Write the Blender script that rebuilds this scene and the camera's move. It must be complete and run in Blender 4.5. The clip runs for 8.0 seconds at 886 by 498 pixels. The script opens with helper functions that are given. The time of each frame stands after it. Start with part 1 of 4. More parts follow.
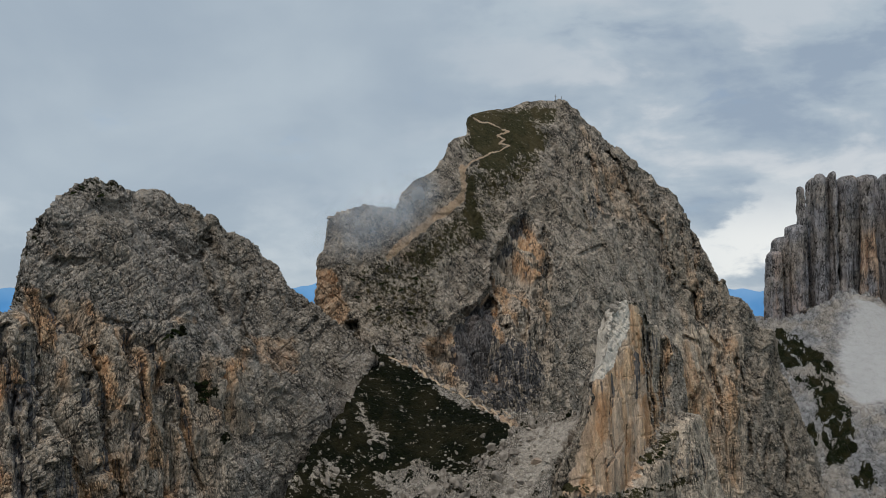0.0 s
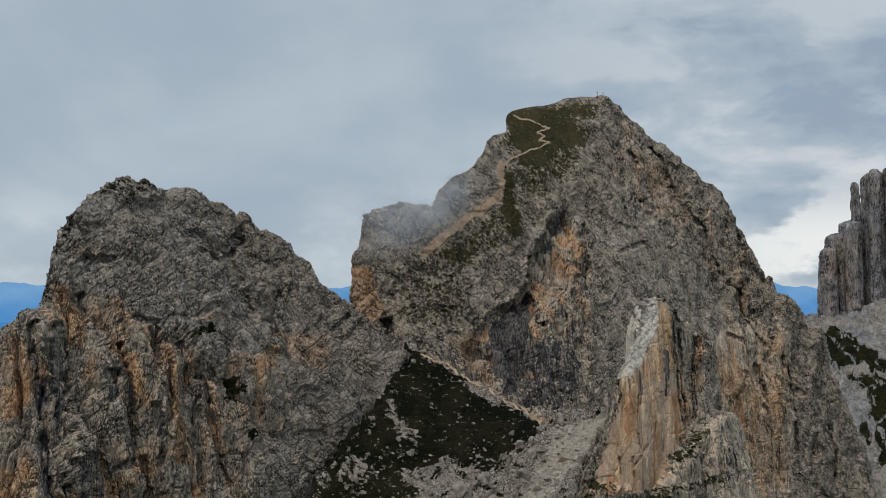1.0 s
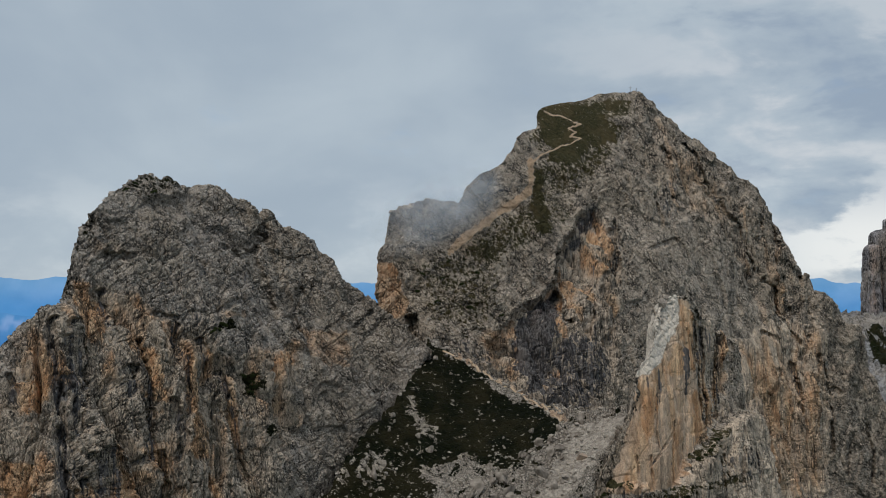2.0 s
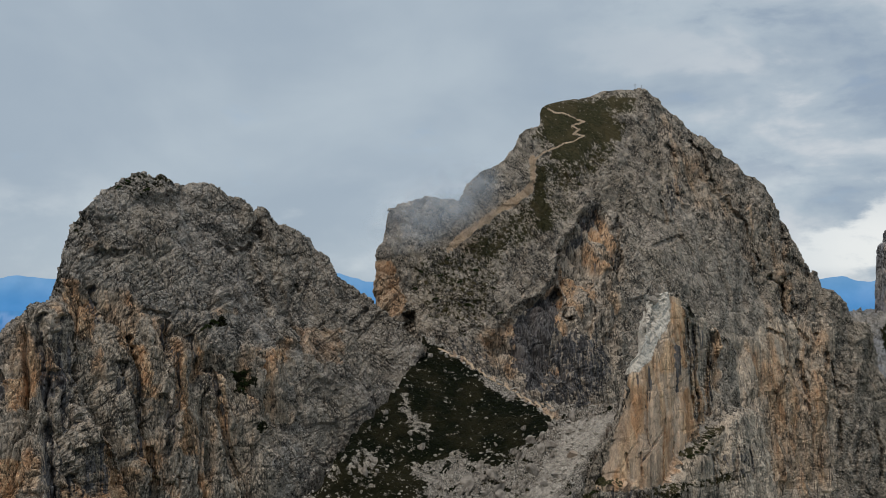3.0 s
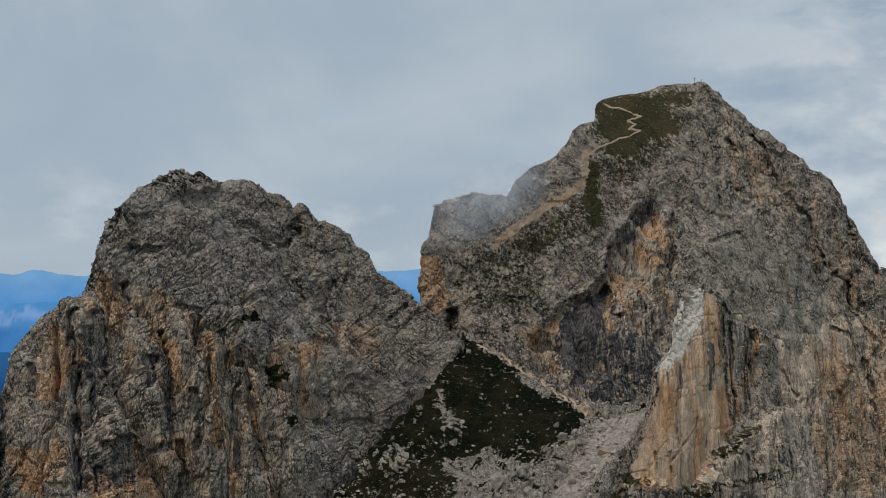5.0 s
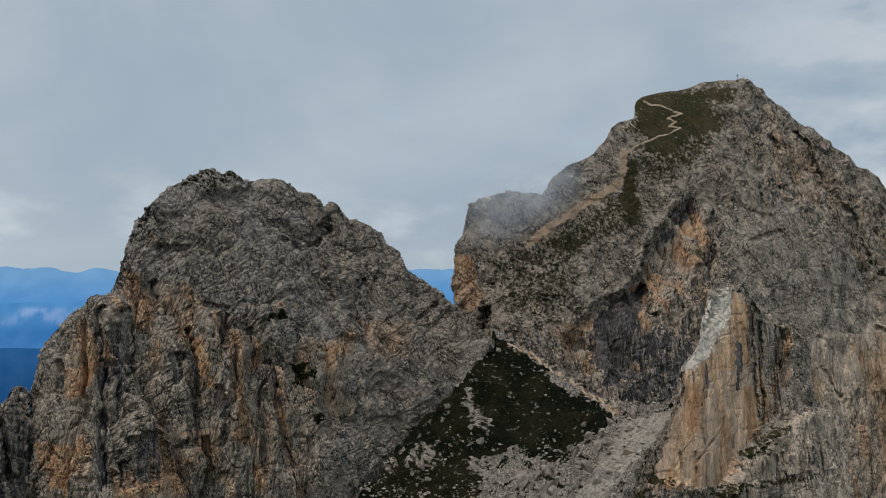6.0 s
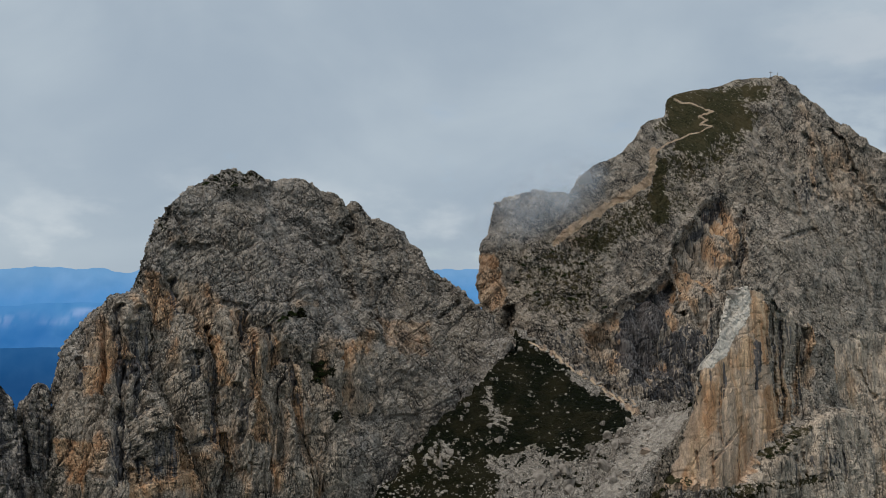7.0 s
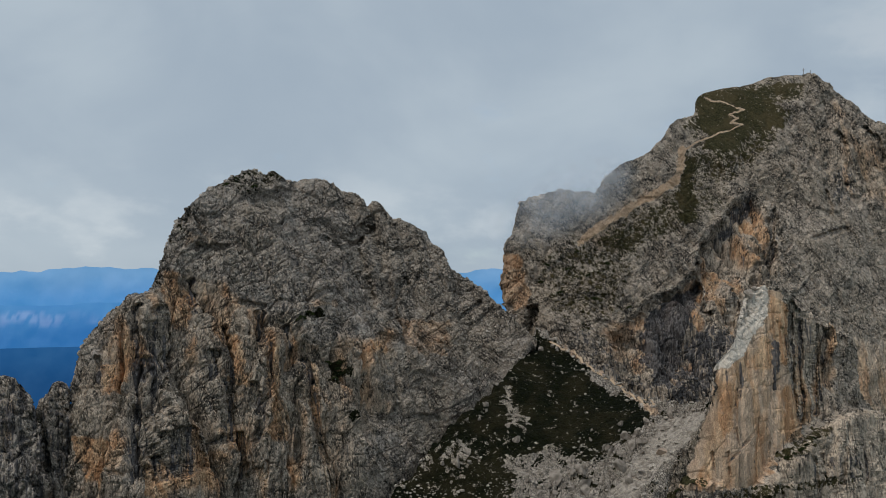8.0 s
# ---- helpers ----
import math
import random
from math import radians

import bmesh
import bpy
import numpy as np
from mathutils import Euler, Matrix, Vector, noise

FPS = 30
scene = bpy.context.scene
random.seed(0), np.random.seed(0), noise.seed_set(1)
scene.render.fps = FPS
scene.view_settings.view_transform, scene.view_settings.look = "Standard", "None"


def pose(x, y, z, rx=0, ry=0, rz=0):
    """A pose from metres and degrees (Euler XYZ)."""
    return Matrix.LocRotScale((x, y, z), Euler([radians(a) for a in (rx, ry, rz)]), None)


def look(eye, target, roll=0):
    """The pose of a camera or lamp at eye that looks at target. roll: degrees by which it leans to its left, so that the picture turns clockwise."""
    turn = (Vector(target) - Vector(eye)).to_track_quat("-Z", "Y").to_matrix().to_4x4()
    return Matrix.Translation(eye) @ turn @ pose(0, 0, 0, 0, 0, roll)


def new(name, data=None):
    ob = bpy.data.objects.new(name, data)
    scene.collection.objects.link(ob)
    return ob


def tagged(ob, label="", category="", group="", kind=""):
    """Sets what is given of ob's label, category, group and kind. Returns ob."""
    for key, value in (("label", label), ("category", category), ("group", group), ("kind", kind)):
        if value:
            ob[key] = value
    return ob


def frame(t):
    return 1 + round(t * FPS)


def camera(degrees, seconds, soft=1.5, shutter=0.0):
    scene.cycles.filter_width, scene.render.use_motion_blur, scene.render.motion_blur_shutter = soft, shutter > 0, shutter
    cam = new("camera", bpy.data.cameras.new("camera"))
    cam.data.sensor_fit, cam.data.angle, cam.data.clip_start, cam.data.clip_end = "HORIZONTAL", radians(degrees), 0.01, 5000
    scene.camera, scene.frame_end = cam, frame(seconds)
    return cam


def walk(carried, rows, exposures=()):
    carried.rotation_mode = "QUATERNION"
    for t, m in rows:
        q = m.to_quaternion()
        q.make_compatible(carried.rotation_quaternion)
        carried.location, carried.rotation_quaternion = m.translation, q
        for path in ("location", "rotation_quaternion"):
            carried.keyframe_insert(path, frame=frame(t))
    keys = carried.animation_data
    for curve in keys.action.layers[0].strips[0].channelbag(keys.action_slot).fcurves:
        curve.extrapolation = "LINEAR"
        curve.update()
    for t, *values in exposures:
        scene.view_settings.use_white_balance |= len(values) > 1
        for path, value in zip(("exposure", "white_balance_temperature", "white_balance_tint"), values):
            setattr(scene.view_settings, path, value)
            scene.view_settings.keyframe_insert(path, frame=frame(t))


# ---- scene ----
cam = camera(40.25, 8.0, soft=0.6)
# seconds, eye in metres, yaw, pitch, roll in degrees
PATH = [
    (0.0, -0.0, 0.0, 400.0, -0.0, 2.298, -0.175),
    (0.5, 4.47, 0.23, 399.44, 1.269, 2.31, -0.295),
    (1.0, 9.18, 0.47, 399.65, 2.811, 2.214, -0.229),
    (1.5, 13.25, 0.68, 400.17, 4.173, 2.087, -0.109),
    (3.0, 26.7, 1.72, 399.77, 6.171, 1.935, -0.095),
    (3.5, 30.8, 2.32, 399.55, 6.767, 1.918, -0.084),
    (4.0, 35.25, 3.07, 399.68, 7.889, 1.85, -0.03),
    (4.5, 39.3, 3.77, 399.55, 9.096, 1.827, -0.011),
    (6.0, 52.93, 6.08, 399.66, 13.257, 1.691, 0.102),
    (6.5, 57.25, 6.86, 399.21, 14.385, 1.732, 0.083),
    (7.0, 61.93, 7.8, 399.19, 15.6, 1.704, 0.087),
    (7.5, 66.02, 8.77, 399.33, 16.685, 1.664, 0.072),
    (8.0, 70.7, 9.77, 399.21, 17.877, 1.686, 0.065),
]
walk(cam, [(t, pose(x, y, z, 90 + pitch, 0, yaw) @ pose(0, 0, 0, 0, 0, roll)) for t, x, y, z, yaw, pitch, roll in PATH])


# ---- node helpers ----
class Nodes:
    """A short way to write node trees."""

    def __init__(self, tree):
        self.tree = tree

    def add(self, kind, **sets):
        node = self.tree.nodes.new(kind)
        for key, value in sets.items():
            setattr(node, key, value)
        return node

    def put(self, socket, value):
        if isinstance(value, bpy.types.NodeSocket):
            self.tree.links.new(value, socket)
        elif isinstance(value, (tuple, list)) and len(value) == 3 and socket.type == "RGBA":
            socket.default_value = (*value, 1)
        else:
            socket.default_value = value

    def noise(self, vec, scale, detail=4, rough=0.55, dist=0.0):
        n = self.add("ShaderNodeTexNoise")
        self.put(n.inputs["Vector"], vec)
        n.inputs["Scale"].default_value = scale
        n.inputs["Detail"].default_value = detail
        n.inputs["Roughness"].default_value = rough
        n.inputs["Distortion"].default_value = dist
        return n.outputs["Fac"]

    def voronoi(self, vec, scale, feature="F1", out="Distance"):
        n = self.add("ShaderNodeTexVoronoi", feature=feature)
        self.put(n.inputs["Vector"], vec)
        n.inputs["Scale"].default_value = scale
        return n.outputs[out]

    def mapping(self, vec, scale=(1, 1, 1), rot=(0, 0, 0), loc=(0, 0, 0)):
        n = self.add("ShaderNodeMapping")
        self.put(n.inputs["Vector"], vec)
        n.inputs["Scale"].default_value = scale
        n.inputs["Rotation"].default_value = rot
        n.inputs["Location"].default_value = loc
        return n.outputs["Vector"]

    def ramp(self, fac, lo, hi, a=0.0, b=1.0):
        n = self.add("ShaderNodeMapRange", interpolation_type="SMOOTHSTEP")
        self.put(n.inputs["Value"], fac)
        for key, value in (("From Min", lo), ("From Max", hi), ("To Min", a), ("To Max", b)):
            self.put(n.inputs[key], value)
        return n.outputs["Result"]

    def math(self, op, a, b=0.0):
        n = self.add("ShaderNodeMath", operation=op)
        self.put(n.inputs[0], a)
        self.put(n.inputs[1], b)
        return n.outputs[0]

    def mix(self, fac, a, b):
        n = self.add("ShaderNodeMix", data_type="RGBA")
        self.put(n.inputs["Factor"], fac)
        self.put(n.inputs["A"], a)
        self.put(n.inputs["B"], b)
        return n.outputs["Result"]

    def scale(self, col, fac):
        n = self.add("ShaderNodeVectorMath", operation="SCALE")
        self.put(n.inputs[0], col)
        self.put(n.inputs["Scale"], fac)
        return n.outputs[0]

    def attr(self, name):
        return self.add("ShaderNodeAttribute", attribute_name=name).outputs["Fac"]

    def shift(self, vec, scale, far):
        """Bends coordinates by noise, so that joints wander."""
        n = self.add("ShaderNodeTexNoise")
        self.put(n.inputs["Vector"], vec)
        n.inputs["Scale"].default_value = scale
        n.inputs["Detail"].default_value = 2
        c = self.add("ShaderNodeVectorMath", operation="SUBTRACT")
        self.put(c.inputs[0], n.outputs["Color"])
        c.inputs[1].default_value = (0.5, 0.5, 0.5)
        add = self.add("ShaderNodeVectorMath", operation="ADD")
        self.put(add.inputs[0], vec)
        self.put(add.inputs[1], self.scale(c.outputs[0], far))
        return add.outputs[0]

    def bump(self, height, strength=0.5, distance=0.3, normal=None):
        n = self.add("ShaderNodeBump")
        n.inputs["Strength"].default_value = strength
        n.inputs["Distance"].default_value = distance
        self.put(n.inputs["Height"], height)
        if normal is not None:
            self.put(n.inputs["Normal"], normal)
        return n.outputs["Normal"]


# ---- world and sun ----
SUN_ELEVATION, SUN_AZIMUTH = 54.0, 208.0
world = bpy.data.worlds.new("overcast_sky")
world.use_nodes = True
scene.world = world
wn = Nodes(world.node_tree)
world.node_tree.nodes.clear()
sky = wn.add("ShaderNodeTexSky", sky_type="NISHITA", sun_disc=False, sun_elevation=radians(SUN_ELEVATION), sun_rotation=radians(SUN_AZIMUTH), altitude=2600)
way = wn.add("ShaderNodeTexCoord").outputs["Generated"]
split = wn.add("ShaderNodeSeparateXYZ")
wn.put(split.inputs[0], way)
up = split.outputs["Z"]
low = wn.mapping(way, scale=(1, 1, 2.4))
veil = wn.noise(wn.mapping(way, scale=(1, 1, 1.6)), 5.0, 5, 0.5, 0.3)
bank = wn.noise(low, 9.0, 7, 0.55, 0.2)
puff = wn.noise(wn.mapping(way, scale=(1, 1, 2.2), loc=(3.1, 0.7, 0.2)), 10.0, 8, 0.55)
grey = wn.mix(wn.ramp(veil, 0.3, 0.7), (0.355, 0.43, 0.51), (0.45, 0.525, 0.59))
east = wn.ramp(split.outputs["X"], -0.10, 0.2)
sunny = wn.ramp(split.outputs["X"], 0.12, 0.26)
grey = wn.mix(wn.math("MULTIPLY", wn.ramp(bank, 0.52, 0.38), east), grey, (0.30, 0.375, 0.47))
grey = wn.mix(wn.math("MULTIPLY", wn.ramp(bank, 0.50, 0.64), wn.math("MULTIPLY", east, wn.ramp(up, 0.27, 0.13, 0.35, 1.0))), grey, (0.58, 0.62, 0.66))
band = wn.math("MULTIPLY", wn.ramp(up, 0.0, 0.02), wn.ramp(up, 0.12, 0.04))
bright = wn.math("MULTIPLY", wn.ramp(puff, 0.45, wn.ramp(split.outputs["X"], 0.05, 0.25, 0.65, 0.56)), wn.math("MULTIPLY", band, wn.math("ADD", 0.55, wn.math("MULTIPLY", east, 0.45))))
cloud = wn.mix(wn.math("MULTIPLY", bright, 0.9), grey, wn.mix(sunny, (0.66, 0.71, 0.74), (0.88, 0.89, 0.87)))
zenith = wn.ramp(up, 0.22, 0.9, 1.0, 2.1)
cloud = wn.scale(cloud, zenith)
clear = wn.scale(sky.outputs["Color"], 0.10)
cover = wn.mix(wn.ramp(wn.math("ADD", wn.math("MULTIPLY", puff, 0.5), wn.math("MULTIPLY", bank, 0.5)), 0.30, 0.42, 0.7, 0.97), clear, cloud)
under = wn.mix(wn.ramp(up, -0.02, 0.01), (0.10, 0.25, 0.42), cover)
bg = wn.add("ShaderNodeBackground")
wn.put(bg.inputs["Color"], under)
bg.inputs["Strength"].default_value = 1.0
wn.put(wn.add("ShaderNodeOutputWorld").inputs["Surface"], bg.outputs[0])

sun = new("sun", bpy.data.lights.new("sun", "SUN"))
sun.data.energy, sun.data.angle, sun.data.color = 1.3, radians(24), (1.0, 0.93, 0.84)
az, el = radians(SUN_AZIMUTH), radians(SUN_ELEVATION)
sun.matrix_world = look((math.sin(az) * math.cos(el), math.cos(az) * math.cos(el), math.sin(el)), (0, 0, 0))
scene.view_settings.exposure = 0.0


# ---- materials ----
def material(name):
    m = bpy.data.materials.new(name)
    m.use_nodes = True
    m.node_tree.nodes.clear()
    n = Nodes(m.node_tree)
    shader = n.add("ShaderNodeBsdfPrincipled")
    shader.inputs["Specular IOR Level"].default_value = 0.06
    n.put(n.add("ShaderNodeOutputMaterial").inputs["Surface"], shader.outputs[0])
    return m, n, shader


def rock_material(name, pale, dark, ochre_gain=1.0, grain=1.0, lean=0.5, squeeze=0.62, turf_low=(0.003, 0.004, 0.0015), turf_high=(0.014, 0.016, 0.005), dry=0.15, speck=0.85, open_joints=1.0, fresh=((0.55, 0.46, 0.365), (0.80, 0.69, 0.57))):
    """Weathered dolomite; the surface carries veg, ochre, stain-and-shade, pale and scree weights of its own."""
    m, n, sh = material(name)
    pos = n.add("ShaderNodeTexCoord").outputs["Object"]
    bent = n.shift(n.shift(pos, 0.16 * grain, 1.1), 1.1 * grain, 0.5)
    joint = n.mapping(n.mapping(bent, rot=(0, lean, 0)), scale=(1, 1, squeeze))
    tall = n.mapping(pos, scale=(1, 1, 0.16))
    big = n.noise(pos, 0.03, 4, 0.6)
    mid = n.noise(joint, 0.3 * grain, 6, 0.65)
    fine = n.noise(joint, 1.5 * grain, 4, 0.68)
    grit = n.noise(pos, 4.0 * grain, 3, 0.65)
    runs = n.noise(tall, 0.22, 5, 0.6, 0.2)
    stripe = n.noise(n.mapping(pos, scale=(1, 1, 0.05)), 0.75, 4, 0.6)
    block = n.add("ShaderNodeSeparateColor")
    n.put(block.inputs[0], n.voronoi(joint, 0.75 * grain, out="Color"))
    # plain stone: broad weathering, then one tone for each block, then grain
    base = n.mix(n.ramp(mid, 0.24, 0.66), dark, pale)
    base = n.mix(n.ramp(big, 0.4, 0.62, 0.0, 0.5), base, n.mix(mid, (0.22, 0.175, 0.125), (0.42, 0.34, 0.255)))
    rust = n.mix(n.ramp(n.noise(tall, 0.35, 4, 0.6), 0.35, 0.65), (0.39, 0.195, 0.088), (0.55, 0.355, 0.205))
    base = n.mix(n.math("MULTIPLY", n.ramp(n.math("ADD", n.attr("ochre"), n.math("MULTIPLY", n.math("SUBTRACT", mid, 0.5), 1.1)), 0.15, 0.95), ochre_gain * 0.85), base, rust)
    base = n.scale(base, n.math("ADD", n.ramp(block.outputs[0], 0.0, 1.0, 0.78, 1.06), n.ramp(grit, 0.36, 0.64, 0.15 - 0.39 * speck, 0.15 + 0.39 * speck)))
    calm = n.ramp(n.math("MAXIMUM", n.attr("pale"), n.attr("calm")), 0.1, 0.8, 1.0, 0.18)
    base = n.mix(n.math("MULTIPLY", n.ramp(runs, 0.56, 0.74, 0.0, 0.5), calm), base, (0.105, 0.095, 0.086))
    # upright dark runs: water stains, plus shade painted into clefts and pinnacles
    stain_and_shade = n.math("ADD", n.attr("streak_shade"), n.math("MULTIPLY", n.math("SUBTRACT", stripe, 0.5), 2.6))
    base = n.mix(n.ramp(stain_and_shade, 0.40, 0.66, 0.0, 0.92), base, n.mix(n.ramp(n.noise(n.mapping(pos, scale=(1, 1, 0.04)), 1.3, 4, 0.65), 0.36, 0.62), (0.022, 0.022, 0.028), (0.15, 0.138, 0.132)))
    base = n.mix(n.ramp(n.math("ADD", n.attr("pale"), n.math("MULTIPLY", n.math("SUBTRACT", mid, 0.5), 0.9)), 0.45, 1.0), base, n.mix(fine, *fresh))
    # joints at three sizes, each open here and closed there; their shade and the pits' is painted
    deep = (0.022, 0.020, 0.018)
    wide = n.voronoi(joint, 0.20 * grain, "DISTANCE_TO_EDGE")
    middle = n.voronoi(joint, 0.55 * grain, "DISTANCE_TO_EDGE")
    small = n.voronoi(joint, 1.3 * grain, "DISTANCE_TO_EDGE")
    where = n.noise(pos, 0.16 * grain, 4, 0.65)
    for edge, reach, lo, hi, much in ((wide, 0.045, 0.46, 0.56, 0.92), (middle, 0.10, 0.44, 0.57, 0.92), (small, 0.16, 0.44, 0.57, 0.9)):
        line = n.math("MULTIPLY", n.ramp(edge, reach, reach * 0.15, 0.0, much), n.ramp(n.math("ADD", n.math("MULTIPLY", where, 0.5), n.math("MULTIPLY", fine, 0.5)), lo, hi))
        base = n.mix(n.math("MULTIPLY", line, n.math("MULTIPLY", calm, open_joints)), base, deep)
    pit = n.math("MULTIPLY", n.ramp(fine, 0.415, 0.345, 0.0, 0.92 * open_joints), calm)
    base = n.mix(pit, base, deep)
    sand = n.scale(n.mix(fine, (0.36, 0.235, 0.14), (0.56, 0.40, 0.27)), n.ramp(grit, 0.35, 0.65, 0.75, 1.2))
    base = n.mix(n.ramp(n.math("ADD", n.attr("trod"), n.math("MULTIPLY", n.math("SUBTRACT", fine, 0.5), 1.6)), 0.25, 0.6, 0.0, 0.9), base, sand)
    gravel = n.mix(block.outputs[1], (0.22, 0.182, 0.145), (0.45, 0.385, 0.315))
    gravel = n.mix(n.ramp(grit, 0.46, 0.34, 0.0, 0.8), gravel, (0.07, 0.063, 0.054))
    # gaps between the gravel get the same painted shade
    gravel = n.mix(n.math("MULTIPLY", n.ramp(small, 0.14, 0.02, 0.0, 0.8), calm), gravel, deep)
    base = n.mix(n.ramp(n.math("ADD", n.attr("scree"), n.math("MULTIPLY", n.math("SUBTRACT", mid, 0.5), 1.6)), 0.35, 0.6), base, gravel)
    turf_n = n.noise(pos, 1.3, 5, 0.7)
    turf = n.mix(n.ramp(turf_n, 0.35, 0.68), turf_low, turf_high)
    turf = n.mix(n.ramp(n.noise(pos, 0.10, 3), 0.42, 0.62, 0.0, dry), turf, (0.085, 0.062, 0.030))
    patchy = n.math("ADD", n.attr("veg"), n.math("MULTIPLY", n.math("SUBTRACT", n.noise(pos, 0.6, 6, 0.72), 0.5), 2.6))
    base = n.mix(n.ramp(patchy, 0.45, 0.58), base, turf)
    sh.inputs["Roughness"].default_value = 0.92
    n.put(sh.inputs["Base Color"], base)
    relief = n.math("ADD", n.math("MULTIPLY", n.ramp(wide, 0.0, 0.10), 1.0), n.math("MULTIPLY", n.ramp(middle, 0.0, 0.2), 0.6))
    relief = n.math("ADD", relief, n.math("MULTIPLY", n.ramp(small, 0.0, 0.3), 0.35))
    relief = n.math("ADD", relief, n.math("ADD", n.math("MULTIPLY", block.outputs[2], 0.6), n.math("ADD", fine, n.math("MULTIPLY", mid, 1.5))))
    n.put(sh.inputs["Normal"], n.bump(relief, 0.8, 0.4))
    return m


def plain_material(name, a, b, scale, rough=0.9, bump=0.3, distance=0.1):
    m, n, sh = material(name)
    pos = n.add("ShaderNodeTexCoord").outputs["Object"]
    f = n.noise(pos, scale, 6, 0.65)
    n.put(sh.inputs["Base Color"], n.mix(n.ramp(f, 0.3, 0.7), a, b))
    sh.inputs["Roughness"].default_value = rough
    n.put(sh.inputs["Normal"], n.bump(n.noise(pos, scale * 3, 5, 0.7), bump, distance))
    return m


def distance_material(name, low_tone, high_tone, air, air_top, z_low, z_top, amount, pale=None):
    """A far range behind kilometres of blue air: its own colour, with the haze painted on as glow."""
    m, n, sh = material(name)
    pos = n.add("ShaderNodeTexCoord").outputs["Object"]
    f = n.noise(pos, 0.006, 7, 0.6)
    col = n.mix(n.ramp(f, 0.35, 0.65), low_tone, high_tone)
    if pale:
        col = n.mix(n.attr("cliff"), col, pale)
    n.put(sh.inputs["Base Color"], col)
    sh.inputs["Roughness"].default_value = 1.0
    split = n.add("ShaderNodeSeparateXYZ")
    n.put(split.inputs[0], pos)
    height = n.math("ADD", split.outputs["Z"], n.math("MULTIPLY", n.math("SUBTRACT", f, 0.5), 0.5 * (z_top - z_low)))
    # painted haze: emission that changes tone towards the crest
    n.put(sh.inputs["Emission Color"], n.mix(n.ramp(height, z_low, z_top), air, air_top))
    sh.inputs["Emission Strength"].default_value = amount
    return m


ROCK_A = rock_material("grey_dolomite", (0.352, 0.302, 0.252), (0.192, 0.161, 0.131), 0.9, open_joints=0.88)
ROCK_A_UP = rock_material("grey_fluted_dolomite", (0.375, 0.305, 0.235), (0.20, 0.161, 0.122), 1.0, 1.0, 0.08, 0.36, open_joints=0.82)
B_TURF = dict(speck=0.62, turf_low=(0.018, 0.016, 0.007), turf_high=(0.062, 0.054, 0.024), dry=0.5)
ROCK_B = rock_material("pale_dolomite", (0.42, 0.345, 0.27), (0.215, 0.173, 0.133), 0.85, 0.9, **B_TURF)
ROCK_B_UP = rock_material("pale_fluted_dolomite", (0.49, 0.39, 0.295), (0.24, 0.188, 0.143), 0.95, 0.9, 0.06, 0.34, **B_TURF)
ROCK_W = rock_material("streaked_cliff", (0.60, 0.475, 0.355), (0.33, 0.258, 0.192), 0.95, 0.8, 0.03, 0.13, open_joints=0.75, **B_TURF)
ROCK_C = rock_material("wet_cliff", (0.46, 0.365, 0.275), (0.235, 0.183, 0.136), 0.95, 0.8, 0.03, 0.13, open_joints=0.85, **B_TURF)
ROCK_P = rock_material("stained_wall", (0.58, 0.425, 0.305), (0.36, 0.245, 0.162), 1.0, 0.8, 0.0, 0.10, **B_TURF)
# tower greys are cooled to hold the blue haze of distance
ROCK_T = rock_material("banded_tower_dolomite", (0.31, 0.287, 0.285), (0.15, 0.141, 0.146), 0.8, 0.8, 0.0, 0.25)
ROCK_F = rock_material("far_broken_rock", (0.29, 0.275, 0.265), (0.14, 0.133, 0.13), 0.8, 0.9, speck=0.5, open_joints=0.7, fresh=((0.33, 0.31, 0.29), (0.47, 0.44, 0.41)))
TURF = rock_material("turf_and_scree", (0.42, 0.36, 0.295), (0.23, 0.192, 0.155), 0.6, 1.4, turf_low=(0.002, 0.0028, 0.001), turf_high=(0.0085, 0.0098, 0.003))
GROUND = plain_material("valley_forest", (0.015, 0.03, 0.02), (0.04, 0.06, 0.03), 0.01)
GRAVEL = plain_material("trodden_gravel", (0.32, 0.215, 0.13), (0.46, 0.335, 0.22), 0.6)
STONE = plain_material("loose_stone", (0.14, 0.116, 0.094), (0.33, 0.278, 0.226), 0.9, 0.95, 0.6, 0.3)
PALE_STONE = plain_material("pale_stone", (0.22, 0.187, 0.152), (0.42, 0.36, 0.295), 0.9, 0.95, 0.6, 0.3)
RUST_STONE = plain_material("brown_stone", (0.26, 0.19, 0.14), (0.36, 0.27, 0.20), 0.8, 0.95, 0.6, 0.3)
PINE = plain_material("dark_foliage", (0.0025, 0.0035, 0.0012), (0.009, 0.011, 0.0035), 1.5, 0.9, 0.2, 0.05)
SHRUB = plain_material("shrub_foliage", (0.014, 0.021, 0.007), (0.048, 0.058, 0.020), 1.5, 0.9, 0.2, 0.05)
WOOD = plain_material("weathered_wood", (0.22, 0.21, 0.20), (0.33, 0.31, 0.29), 2.0, 0.85, 0.3, 0.02)


# ---- noise on arrays ----
PERM = np.concatenate([np.random.RandomState(7).permutation(256)] * 3).astype(np.int32)
GRAD = np.random.RandomState(8).normal(size=(256, 3))
GRAD = (GRAD / np.linalg.norm(GRAD, axis=1, keepdims=True)).astype(np.float32)
SEED = (0.2 + 0.6 * np.random.RandomState(9).rand(3, 256)).astype(np.float32)
TILT = np.ascontiguousarray(GRAD.T)
CELL = np.random.RandomState(10).rand(256).astype(np.float32)


